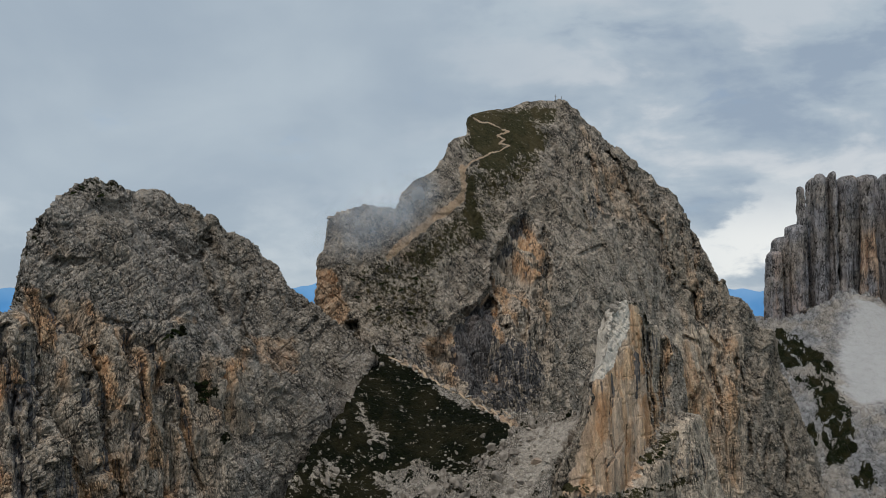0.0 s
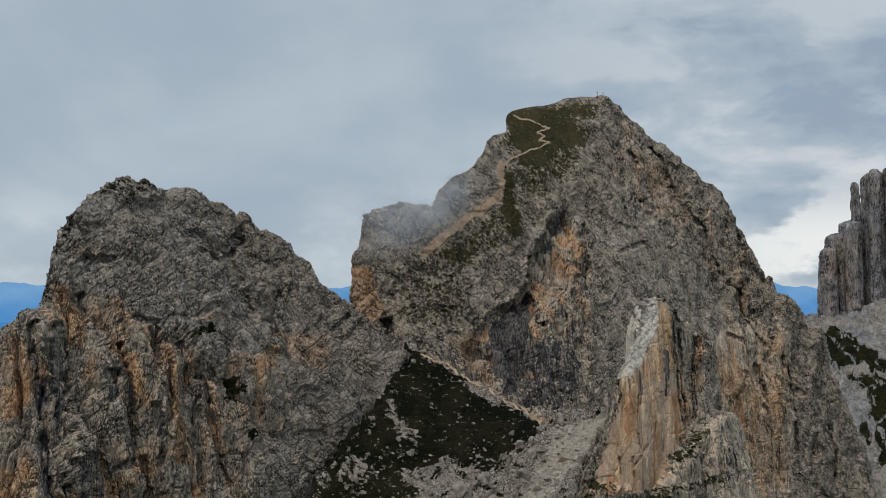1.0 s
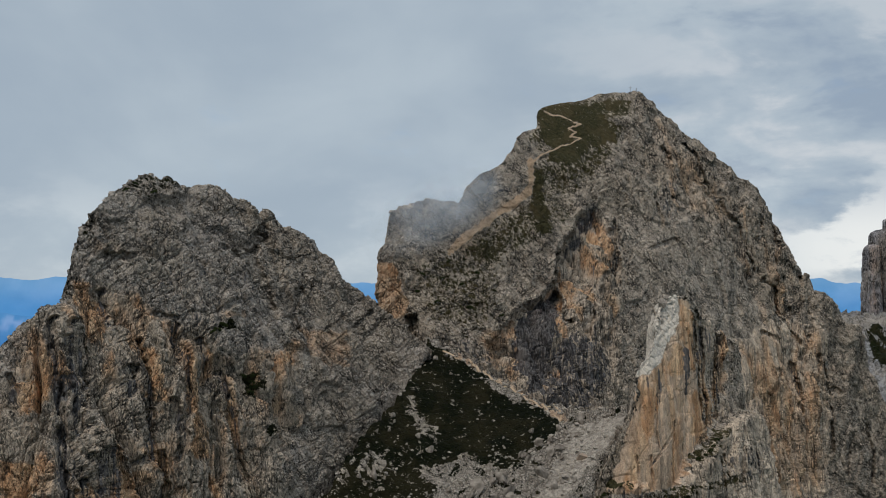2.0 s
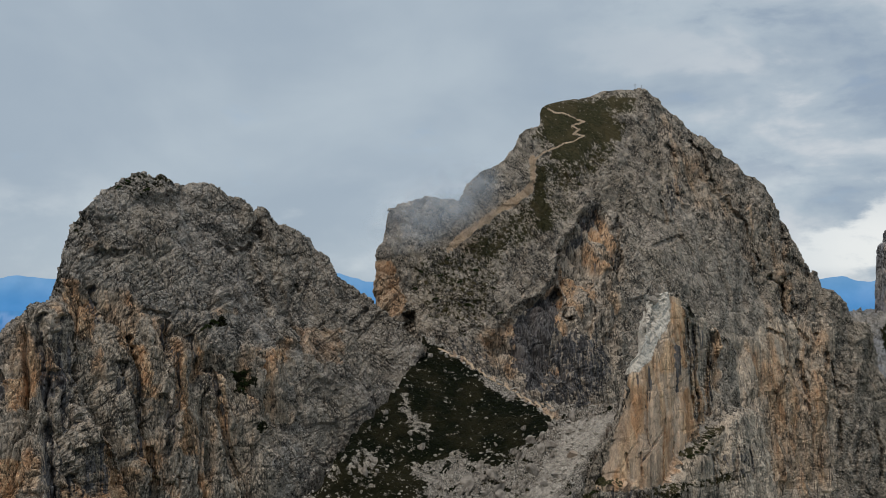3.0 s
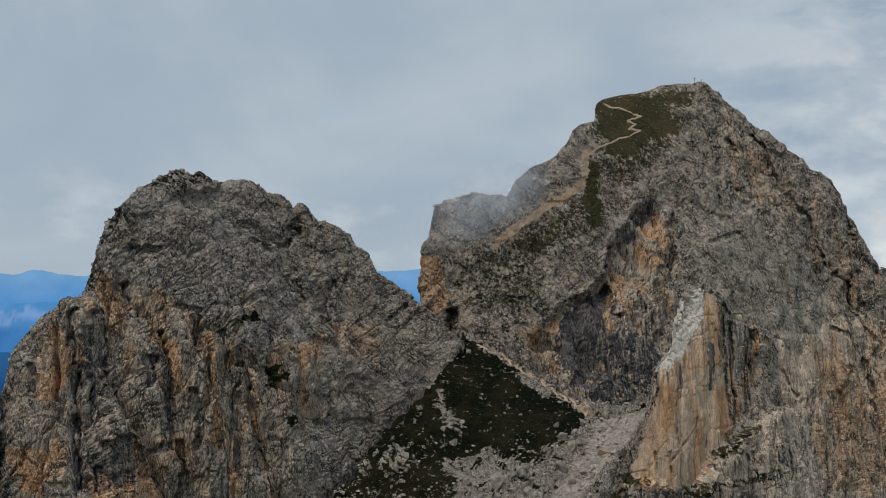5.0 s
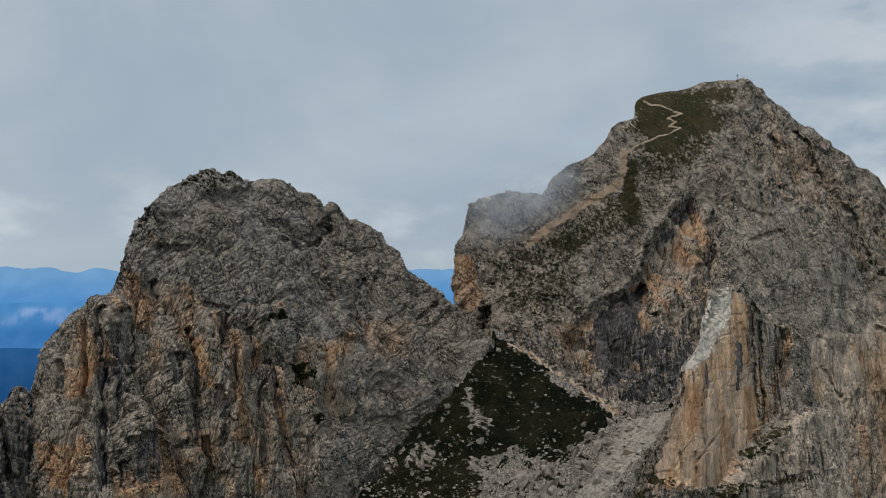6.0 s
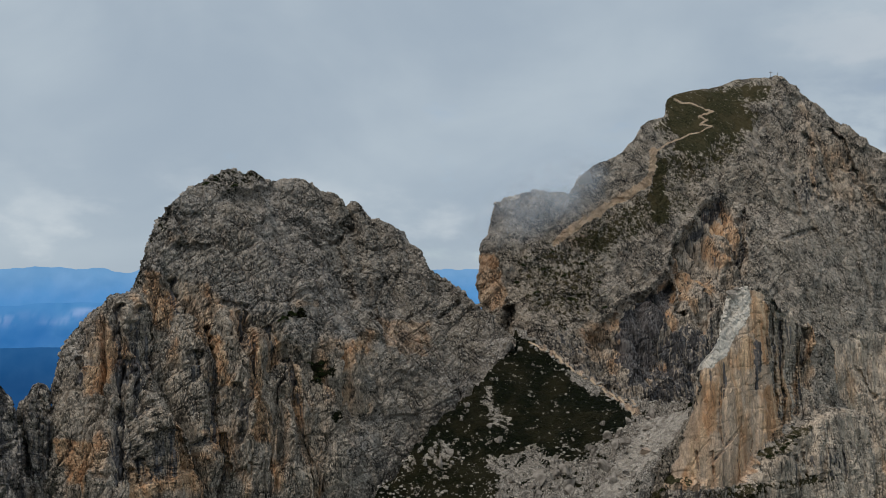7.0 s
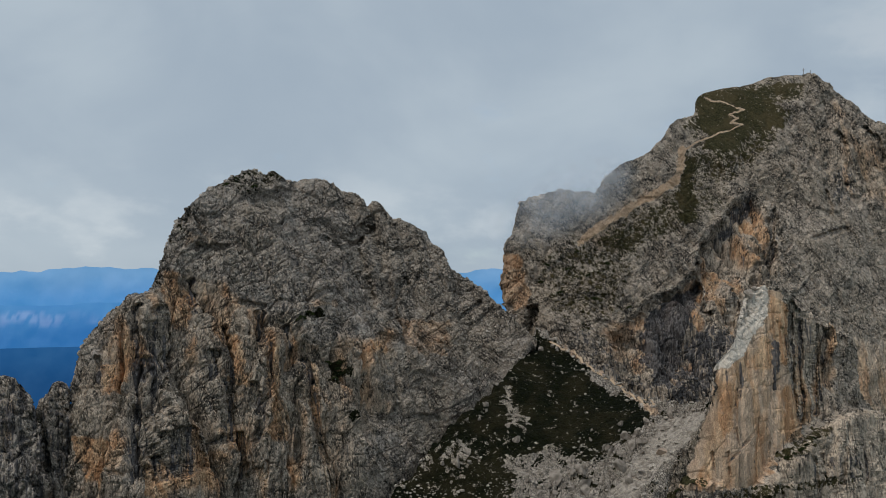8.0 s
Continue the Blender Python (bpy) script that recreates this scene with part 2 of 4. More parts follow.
def perlin(p):
    """Smooth noise of about -0.7 to 0.7 at an array of points."""
    p = np.asarray(p, np.float32)
    base = np.floor(p).astype(np.int32)
    f = p - base
    w = f * f * f * (f * (f * 6 - 15) + 10)
    fx, fy, fz = f[..., 0], f[..., 1], f[..., 2]
    sheets = []
    for a in (0, 1):
        ha = PERM[(base[..., 0] + a) & 255]
        lines = []
        for b in (0, 1):
            hb = PERM[ha + ((base[..., 1] + b) & 255)]
            ends = []
            for c in (0, 1):
                h = PERM[hb + ((base[..., 2] + c) & 255)]
                ends.append(TILT[0][h] * (fx - a) + TILT[1][h] * (fy - b) + TILT[2][h] * (fz - c))
            lines.append(ends[0] + (ends[1] - ends[0]) * w[..., 2])
        sheets.append(lines[0] + (lines[1] - lines[0]) * w[..., 1])
    return sheets[0] + (sheets[1] - sheets[0]) * w[..., 0]


def fbm(p, octaves=4, gain=0.5):
    p = np.asarray(p, np.float32)
    total, amp = np.zeros(p.shape[:-1], np.float32), 1.0
    for k in range(octaves):
        total += amp * perlin(p * 2.03 ** k + 17.3 * k)
        amp *= gain
    return total


def smooth(lo, hi, x):
    t = np.clip((x - lo) / (hi - lo), 0, 1)
    return t * t * (3 - 2 * t)


def curve(points, u):
    """A Catmull-Rom curve through control points, at parameters 0 to 1 by length."""
    pts = np.array(points, float)
    s = np.concatenate([[0], np.cumsum(np.linalg.norm(np.diff(pts, axis=0), axis=1))])
    s /= s[-1]
    tang = np.gradient(pts, s, axis=0)
    i = np.clip(np.searchsorted(s, u, side="right") - 1, 0, len(s) - 2)
    h = (s[i + 1] - s[i])[:, None]
    t = ((u - s[i]) / (s[i + 1] - s[i]))[:, None]
    a, b, c, d = pts[i], pts[i + 1], tang[i] * h, tang[i + 1] * h
    # a little slack keeps corners of a ridge from overshooting
    c, d = c * 0.7, d * 0.7
    return a * (2 * t ** 3 - 3 * t ** 2 + 1) + b * (3 * t ** 2 - 2 * t ** 3) + c * (t ** 3 - 2 * t ** 2 + t) + d * (t ** 3 - t ** 2)


def grid_mesh(name, pos, weights, mat, use=None):
    """A sheet of quads from an array of places, with named weights on its points; use: which quads to take."""
    n, m = pos.shape[:2]
    idx = np.arange(n * m).reshape(n, m)
    quads = np.stack([idx[:-1, :-1], idx[1:, :-1], idx[1:, 1:], idx[:-1, 1:]], -1).reshape(-1, 4)
    pos = pos.reshape(-1, 3)
    if use is not None:
        quads = quads[use.ravel()]
        kept, quads = np.unique(quads, return_inverse=True)
        quads = quads.reshape(-1, 4)
        pos, weights = pos[kept], {key: np.asarray(w).ravel()[kept] for key, w in weights.items()}
    me = bpy.data.meshes.new(name)
    me.vertices.add(len(pos))
    me.vertices.foreach_set("co", pos.astype(np.float32).ravel())
    me.loops.add(quads.size)
    me.loops.foreach_set("vertex_index", quads.astype(np.int32).ravel())
    me.polygons.add(len(quads))
    me.polygons.foreach_set("loop_start", np.arange(0, quads.size, 4, dtype=np.int32))
    me.polygons.foreach_set("use_smooth", np.ones(len(quads), bool))
    for key, w in weights.items():
        me.attributes.new(key, "FLOAT", "POINT").data.foreach_set("value", np.clip(w, 0, 1).astype(np.float32).ravel())
    me.update()
    me.materials.append(mat)
    return me


def mountain(name, label, category, pos, weights, areas):
    """A peak whose areas are parts of their own. areas: name, weight, material and label; the last takes what is left."""
    base = np.array([pos[..., 0].mean(), pos[..., 1].mean(), pos[..., 2].min()])
    peak = tagged(new(name), label, category)
    peak.location = base
    taken = np.zeros((pos.shape[0] - 1, pos.shape[1] - 1), bool)
    for area, w, mat, says in areas:
        if w is None:
            use = ~taken
        else:
            use = ((w[:-1, :-1] + w[1:, :-1] + w[:-1, 1:] + w[1:, 1:]) > 2.0) & ~taken
        taken |= use
        part(area, grid_mesh(area, pos - base, weights, mat, use), peak, says)
    return peak


def normals(pos):
    nrm = np.cross(np.gradient(pos, axis=0), np.gradient(pos, axis=1))
    return nrm / np.maximum(np.linalg.norm(nrm, axis=-1, keepdims=True), 1e-9)


def lofted(crest, foot, power, cols, rows, back_rows, back, skirt, depth):
    """The plain form of a ridge: from a skirt up the front wall to the crest and down behind. Columns run along the ridge."""
    u = np.linspace(0, 1, cols)
    K, Q = curve(crest, u), curve(foot, u)
    p = np.interp(u, np.linspace(0, 1, len(power)), power)[:, None]
    v = np.linspace(0, 1, rows)[None, :]
    h = v ** p
    front = np.empty((cols, rows, 3))
    front[..., :2] = Q[:, None, :2] + (K - Q)[:, None, :2] * h[..., None]
    front[..., 2] = Q[:, 2:3] + (K - Q)[:, 2:3] * v
    out = (Q - K)[:, :2]
    out /= np.maximum(np.linalg.norm(out, axis=1, keepdims=True), 1e-6)
    k = np.linspace(1, 0, skirt, endpoint=False)[None, :]
    low = np.empty((cols, skirt, 3))
    low[..., :2] = Q[:, None, :2] + out[:, None] * (k * depth * 0.25)[..., None]
    low[..., 2] = Q[:, 2:3] - k * depth
    b = np.linspace(0, 1, back_rows + 1)[None, 1:]
    rear = np.empty((cols, back_rows, 3))
    rear[..., :2] = K[:, None, :2] + np.array(back)[None, None] * (b ** 0.7)[..., None]
    rear[..., 2] = K[:, 2:3] + (Q[:, 2:3] - depth - K[:, 2:3]) * b ** 1.5
    pos = np.concatenate([low, front, rear], axis=1)
    vv = np.concatenate([np.zeros((cols, skirt)), np.broadcast_to(v, (cols, rows)), np.ones((cols, back_rows))], axis=1)
    return pos.astype(np.float32), np.broadcast_to(u[:, None], vv.shape), vv


def facets(p):
    """Angular blocks: each Worley cell is a plane of its own tilt and height. Gives height, tilt and the gap to the next block."""
    p = np.asarray(p, np.float32)
    base = np.floor(p - 0.5).astype(np.int32)
    f = p - base
    d1 = np.full(p.shape[:-1], 9.0, np.float32)
    d2 = d1.copy()
    who = np.zeros(p.shape[:-1], np.int16)
    lin = np.zeros(p.shape[:-1], np.float32)
    for a in (0, 1):
        ha = PERM[(base[..., 0] + a) & 255]
        for b in (0, 1):
            hb = PERM[ha + ((base[..., 1] + b) & 255)]
            for c in (0, 1):
                h = PERM[hb + ((base[..., 2] + c) & 255)]
                x, y, z = f[..., 0] - SEED[0][h] - a, f[..., 1] - SEED[1][h] - b, f[..., 2] - SEED[2][h] - c
                d = x * x + y * y + z * z
                near = d < d1
                d2 = np.where(near, d1, np.minimum(d2, d))
                who = np.where(near, h, who)
                lin = np.where(near, TILT[0][h] * x + TILT[1][h] * y + TILT[2][h] * z, lin)
                d1 = np.where(near, d, d1)
    return CELL[who] - 0.5, lin, np.sqrt(d2) - np.sqrt(d1)


def turned(pos, lean, stretch):
    """Coordinates along joints that lean in the wall's plane (degrees from upright), squeezed along the joint."""
    a = np.float32(radians(lean))
    ca, sa = np.cos(a), np.sin(a)
    x, z = pos[..., 0] * ca + pos[..., 2] * sa, pos[..., 2] * ca - pos[..., 0] * sa
    return np.stack([x, pos[..., 1], z * stretch], -1)


def rock_relief(pos, flute, block, lean=0.0, size=1.0, chimney=1.0):
    """How far weathered dolomite stands out of its plain form: upright ribs and chimneys, then broken blocks at three sizes."""
    warp = np.stack([fbm(pos / 21.0, 3), fbm(pos / 21.0 + 50, 3), fbm(pos / 21.0 + 90, 3)], -1) * 2.2
    warp += np.stack([fbm(pos / 3.1 + 5, 2), fbm(pos / 3.1 + 55, 2), fbm(pos / 3.1 + 95, 2)], -1) * 0.25
    q = (pos + warp) / size
    tall = q * np.array([1, 1, 0.13], np.float32)
    rib = perlin(tall / 12.0)
    rib2 = perlin(tall / 4.6 + 31)
    slot = smooth(0.11, 0.0, np.abs(perlin(tall / 15.0 + 77))) * smooth(-0.25, 0.15, perlin(pos / 24.0 + 13))
    slot2 = smooth(0.10, 0.0, np.abs(perlin(tall / 6.0 + 47))) * smooth(-0.1, 0.25, perlin(pos / 11.0 + 33))
    d = flute * (rib * 8.0 + np.abs(rib2) * 3.4 - chimney * (slot * 5.0 + slot2 * 2.6))
    d += block * fbm(pos / 16.0 + 7, 3) * 2.2
    k = np.clip(flute, 0, 1)
    # leaning joints above, upright joints in the walls; each kind is worked out where it rules
    for share, stretch, tilt in ((1 - k, 0.66, lean), (k, 0.30, lean * 0.15)):
        use = share > 0.04
        j = turned(q[use], tilt, stretch)
        h = np.zeros(j.shape[:-1], np.float32)
        for size_, a, b, c, gap in ((15.0, 2.0, 2.3, 1.2, 0.04), (6.0, 0.9, 1.0, 1.2, 0.06), (2.6, 0.45, 0.55, 0.9, 0.09), (1.2, 0.28, 0.32, 0.5, 0.14)):
            r, t, g = facets(j / size_ + size_)
            h += r * a + t * b - c * smooth(gap, 0.0, g)
        d[use] += (block[use] if np.ndim(block) else block) * share[use] * h
    return d * size


def seated(d, v, reach):
    """Takes the slow swing out of the relief along the crest, so that the ridge keeps its line and its teeth."""
    row = int(np.argmax(v[0] >= 1.0))
    top = np.pad(d[:, row], reach, mode="edge")
    slow = np.convolve(top, np.ones(2 * reach + 1) / (2 * reach + 1), mode="valid")
    return d - slow[:, None] * smooth(0.72, 0.98, v)


def carved(pos, nrm, d, deep, way):
    """The form with its relief along the normals, and with clefts cut level into the rock."""
    return pos + nrm * d[..., None] + deep[..., None] * np.array(way, np.float32)


def cut(pos, lines, width, rough):
    """Weight of a set of lines."""
    total = np.zeros(pos.shape[:-1], np.float32)
    for line in lines:
        total = np.maximum(total, line_weight(pos, line, width, rough))
    return total


def patches(pos, polys, soft, rough):
    """Weight of a set of areas."""
    total = np.zeros(pos.shape[:-1], np.float32)
    for poly in polys:
        total = np.maximum(total, inside(pos, poly, soft, rough))
    return total


def inside(pos, poly, soft, rough=0.0, axes=(0, 2)):
    """Weight of an area on a wall (across and up) or on the ground, with a soft and ragged edge."""
    full, box = pos[..., 0].shape, np.array(poly)
    lo, hi = box.min(0) - soft - rough * 1.5, box.max(0) + soft + rough * 1.5
    near = (pos[..., axes[0]] > lo[0]) & (pos[..., axes[0]] < hi[0]) & (pos[..., axes[1]] > lo[1]) & (pos[..., axes[1]] < hi[1])
    pos = pos[near]
    px, pz = pos[..., axes[0]], pos[..., axes[1]]
    dist = np.full(px.shape, 1e9, np.float32)
    odd = np.zeros(px.shape, bool)
    for (ax, az_), (bx, bz) in zip(poly, poly[1:] + poly[:1]):
        ex, ez = bx - ax, bz - az_
        t = np.clip(((px - ax) * ex + (pz - az_) * ez) / max(ex * ex + ez * ez, 1e-6), 0, 1)
        dist = np.minimum(dist, np.hypot(px - ax - t * ex, pz - az_ - t * ez))
        if az_ != bz:
            odd ^= ((az_ > pz) != (bz > pz)) & (px < (bx - ax) * (pz - az_) / (bz - az_) + ax)
    sd = np.where(odd, dist, -dist)
    if rough:
        sd = sd + fbm(pos / (rough * 2.5) + 3.7, 4, 0.6) * rough
    out = np.zeros(full, np.float32)
    out[near] = smooth(-soft, soft, sd)
    return out


def line_weight(pos, line, width, rough=0.0, axes=(0, 2)):
    """Weight near a line on a wall or on the ground."""
    full, box = pos[..., 0].shape, np.array(line)
    lo, hi = box.min(0) - width - rough * 1.5, box.max(0) + width + rough * 1.5
    near = (pos[..., axes[0]] > lo[0]) & (pos[..., axes[0]] < hi[0]) & (pos[..., axes[1]] > lo[1]) & (pos[..., axes[1]] < hi[1])
    pos = pos[near]
    px, pz = pos[..., axes[0]], pos[..., axes[1]]
    dist = np.full(px.shape, 1e9, np.float32)
    for (ax, az_), (bx, bz) in zip(line, line[1:]):
        ex, ez = bx - ax, bz - az_
        t = np.clip(((px - ax) * ex + (pz - az_) * ez) / max(ex * ex + ez * ez, 1e-6), 0, 1)
        dist = np.minimum(dist, np.hypot(px - ax - t * ex, pz - az_ - t * ez))
    if rough:
        dist = dist + fbm(pos / (rough * 3) + 1.3, 3) * rough
    out = np.zeros(full, np.float32)
    out[near] = smooth(width, width * 0.4, dist)
    return out


def spot(pos, x, z, rx, rz, lean=0.0):
    """A soft round weight on a wall, by its place across and its height; lean tilts it."""
    dx, dz = pos[..., 0] - x, pos[..., 2] - z
    return np.exp(-(((dx - lean * dz) / rx) ** 2 + (dz / rz) ** 2))


def part(name, mesh, parent, label=""):
    ob = new(name, mesh)
    ob.parent = parent
    return tagged(ob, label)


# ---- the valley floor and the massif that carries the peaks ----
def build_ground():
    side = np.concatenate([np.linspace(-4900, -1400, 18), np.linspace(-1300, 1700, 100), np.linspace(1800, 4900, 18)])
    gx, gy = np.meshgrid(side, side, indexing="ij")
    r = np.hypot(gx - 60, gy - 520)
    rise = smooth(900, 150, r) * 540
    far = smooth(420, 60, np.hypot((gx - 420) * 0.7, gy - 1060)) * 420
    pos = np.stack([gx, gy, -300 + np.maximum(rise, far)], -1)
    pos[..., 2] += fbm(pos / 300.0, 4) * 60 * smooth(200, 900, r)
    tagged(new("ground", grid_mesh("ground", pos, {}, GROUND)), "dark forested valley floor rising to the massif", "ground", kind="structure")


build_ground()


# ---- the rounded peak ----
def build_round_peak():
    # body A
    left = [(-119, 278, 337), (-120, 281, 357), (-120, 283, 372), (-119, 286, 383), (-116, 289, 389), (-112, 291, 393), (-110, 291, 394), (-108, 293, 397), (-106, 297, 397), (-107, 300, 399), (-107, 304, 405), (-107, 310, 414), (-107, 314, 418), (-105, 323, 425), (-105, 330, 428), (-104, 338, 431), (-101, 349, 435), (-100, 352, 434)]
    right = [(-97, 356, 435), (-95, 360, 432), (-92, 365, 433), (-86, 373, 433), (-83, 378, 430), (-79, 381, 429), (-77, 385, 425), (-75, 386, 427), (-71, 390, 423), (-70, 391, 421), (-68, 392, 421), (-63, 394, 419), (-60, 396, 414), (-55, 398, 411), (-54, 400, 406), (-50, 401, 403), (-47, 402, 401), (-43, 402, 398), (-38, 402, 394), (-29, 400, 387), (-23, 396, 382), (-21, 394, 381)]
    foot = [(-118, 276, 333), (-113, 272, 337), (-105, 267, 340), (-90, 267, 346), (-87, 291, 342), (-81, 306, 339), (-69, 315, 338), (-60, 321, 337), (-55, 332, 339), (-49, 345, 343), (-42, 358, 351), (-34, 369, 358), (-31, 380, 365), (-25, 387, 375), (-23, 393, 380)]
    pos, _, v = lofted(left + right, foot, [1.1, 1.3, 1.7, 1.9, 1.8, 1.5, 1.2, 1.0, 1.0], 860, 540, 36, (-14, 60), 26, 80)
    nrm = normals(pos)
    low = inside(pos, [(-119, 371), (-108, 395), (-102, 401), (-88, 392), (-76, 387), (-66, 384), (-59, 381), (-54, 368), (-52, 334), (-109, 345)], 8, 8)
    big = fbm(pos / 40.0 + 4, 2) * 3.0
    rim = 1 - 0.3 * smooth(0.94, 0.99, v).astype(np.float32)
    d = big + rock_relief(pos, (0.05 + 0.95 * low) * rim, (1.0 - 0.2 * low) * rim, -38, 0.78)
    chimneys = cut(pos, [
        [(-105.8, 392), (-101.5, 378), (-98.9, 373), (-96.7, 365), (-92.2, 352)], [(-102.4, 392), (-97.3, 379), (-93.8, 367)], [(-113.5, 380), (-110.7, 374)], [(-90.5, 387), (-87.8, 378), (-85.3, 362), (-85.4, 357)],
        [(-84.1, 391), (-80.2, 379), (-78.9, 371), (-79.8, 364)], [(-82.1, 371), (-80.8, 366), (-79.1, 362), (-80, 357)], [(-77.8, 387), (-76.3, 384), (-75.4, 380)], [(-90.2, 361), (-88.5, 354), (-87.9, 351)],
        [(-83.6, 358), (-82.5, 352), (-81.9, 347)], [(-91.1, 380), (-90, 374)], [(-71.2, 379), (-68.4, 371), (-65.1, 358), (-62.5, 350)], [(-99.4, 401), (-97.3, 396), (-95.4, 392)]], 1.4, 0.7)
    gullies = cut(pos, [
        [(-79.5, 414), (-76.1, 411), (-73.8, 411.5), (-73.5, 415), (-74.3, 418.7)], [(-73.8, 411.5), (-70.6, 406), (-67.7, 401), (-65.2, 396)], [(-62.1, 392), (-60.2, 391.7), (-58.8, 388), (-58, 385)],
        [(-75.1, 394), (-73.8, 396), (-72.9, 397.5)], [(-61, 401), (-60.8, 397), (-60.5, 393)], [(-101, 410), (-95.8, 410)], [(-87.8, 394), (-84.1, 392.7)], [(-41.8, 392.6), (-44.5, 390)]], 1.2, 0.8)
    chasm = patches(pos, [[(-97.7, 367), (-93.9, 366), (-91.7, 360), (-88.9, 350), (-92.3, 350)], [(-101.8, 380), (-98.6, 379), (-97.4, 374), (-99.3, 374)]], 1.2, 1.5)
    flank = inside(pos, [(-105.5, 422), (-103.3, 410), (-103.7, 405), (-105.2, 403), (-105, 398), (-109, 397), (-110, 406), (-109, 414), (-107.5, 420)], 0.8, 1.0)
    hollow = line_weight(pos, [(-74.3, 414), (-74, 417)], 2.4, 0.6)
    hem = inside(pos, [(-42, 351), (-36, 361), (-30, 372), (-26, 382), (-23, 380), (-25, 362), (-32, 355)], 5, 0)
    d = d * (1 - 0.6 * hem) - 1.2 * hem
    deep = 2.8 * chimneys + 2.4 * gullies + 2.5 * chasm + 2.2 * flank + 3.0 * hollow
    form, pos = pos, carved(pos, nrm, seated(d, v, 16), deep, (-0.33, 0.94, 0))
    veg = 0.48 * inside(form, [(-104.6, 429.5), (-103, 436), (-95.7, 435), (-94.9, 430), (-97, 427), (-102.5, 428)], 1.5, 3) + 0.34 * flank
    veg = veg + 0.75 * patches(form, [[(-65.9, 377), (-64.5, 378), (-63.3, 374), (-63.8, 371), (-65.8, 374)], [(-74.6, 390.5), (-72.4, 392), (-71.5, 390), (-73.6, 389.5)], [(-61.3, 362), (-59.8, 363.5), (-60.1, 360)]], 0.8, 1.5)
    veg = veg + 0.16 * smooth(0.05, 0.4, perlin(pos / 5.0 + 9)) * smooth(-46, -30, pos[..., 0])
    tall = perlin((pos + fbm(pos / 6.0, 2)[..., None] * 2) * np.array([1, 1, 0.16]) / 6.5 + 3)
    ochre = 0.16 * low + 0.7 * smooth(-0.12, 0.22, tall) * low * smooth(-0.35, 0.1, perlin(pos / 19.0 + 8))
    ochre = ochre + 0.95 * patches(form, [
        [(-105.9, 403.7), (-102.3, 403), (-98.2, 398), (-95.4, 387), (-99.4, 389), (-103.4, 396)], [(-112.4, 379), (-104.9, 380), (-101.4, 374.5), (-108.2, 372.5)], [(-79.7, 379), (-77.9, 378.5), (-75.9, 370), (-73.1, 357), (-76.2, 357), (-78.9, 367.6)],
        [(-75.6, 384.4), (-73.5, 383.7), (-73.1, 378), (-75.1, 379)], [(-91, 387), (-85.9, 382.7), (-83.3, 371), (-86.1, 371), (-88.2, 380)], [(-112, 360), (-104.1, 360), (-101, 350), (-109.5, 350)]], 1.0, 2.0)
    ochre = ochre + 0.55 * patches(form, [
        [(-59.2, 389.6), (-47.3, 387.5), (-45.5, 376.6), (-52.3, 376.8), (-57.9, 383.7)], [(-89.5, 355), (-88.4, 352), (-88, 348), (-89, 348)], [(-88, 354), (-85.8, 352), (-85.4, 346), (-87.2, 348)], [(-75, 394.4), (-71.2, 393.4), (-71.3, 392), (-74.2, 392)],
        [(-104.6, 413.8), (-102.3, 414.5), (-101.2, 410.6), (-103.3, 410.3)], [(-86.4, 360), (-83.9, 361), (-83.5, 356.5), (-85.5, 353)], [(-62.3, 385.8), (-58.5, 384), (-57.8, 379), (-61.8, 379)], [(-86.7, 372.5), (-83.1, 368.7), (-84, 366), (-86.1, 368)]], 1.0, 2.0)
    zero = np.zeros(v.shape)
    lichen = inside(pos, [(-93, 421), (-80, 413), (-69, 400), (-66, 386), (-82, 388), (-91, 402)], 5, 6)
    # chimneys and chasm also have their shade painted into the colour
    streak_shade = 0.24 * lichen + 0.45 * chimneys + low * 0.26 * smooth(0.1, 0.4, perlin(pos * np.array([1, 1, 0.12]) / 8.0 + 21)) + 0.4 * chasm
    weights = {"veg": veg, "ochre": ochre, "streak_shade": streak_shade, "pale": zero, "scree": zero, "calm": zero}
    cap = inside(form, [(-104, 429), (-102, 435), (-96, 433), (-94, 428), (-97, 427), (-101, 426)], 2.5, 3)
    mountain("rock_peak", "rounded grey dolomite rock peak with a tufted green top", "mountain", pos, weights, [
        ("grass_cap", cap, ROCK_A, "dark green tufts on rock"),
        ("fluted_wall", low, ROCK_A_UP, "fluted wall with rust-coloured runs"),
        ("dome", None, ROCK_A, "")])
    return pos


round_peak = build_round_peak()


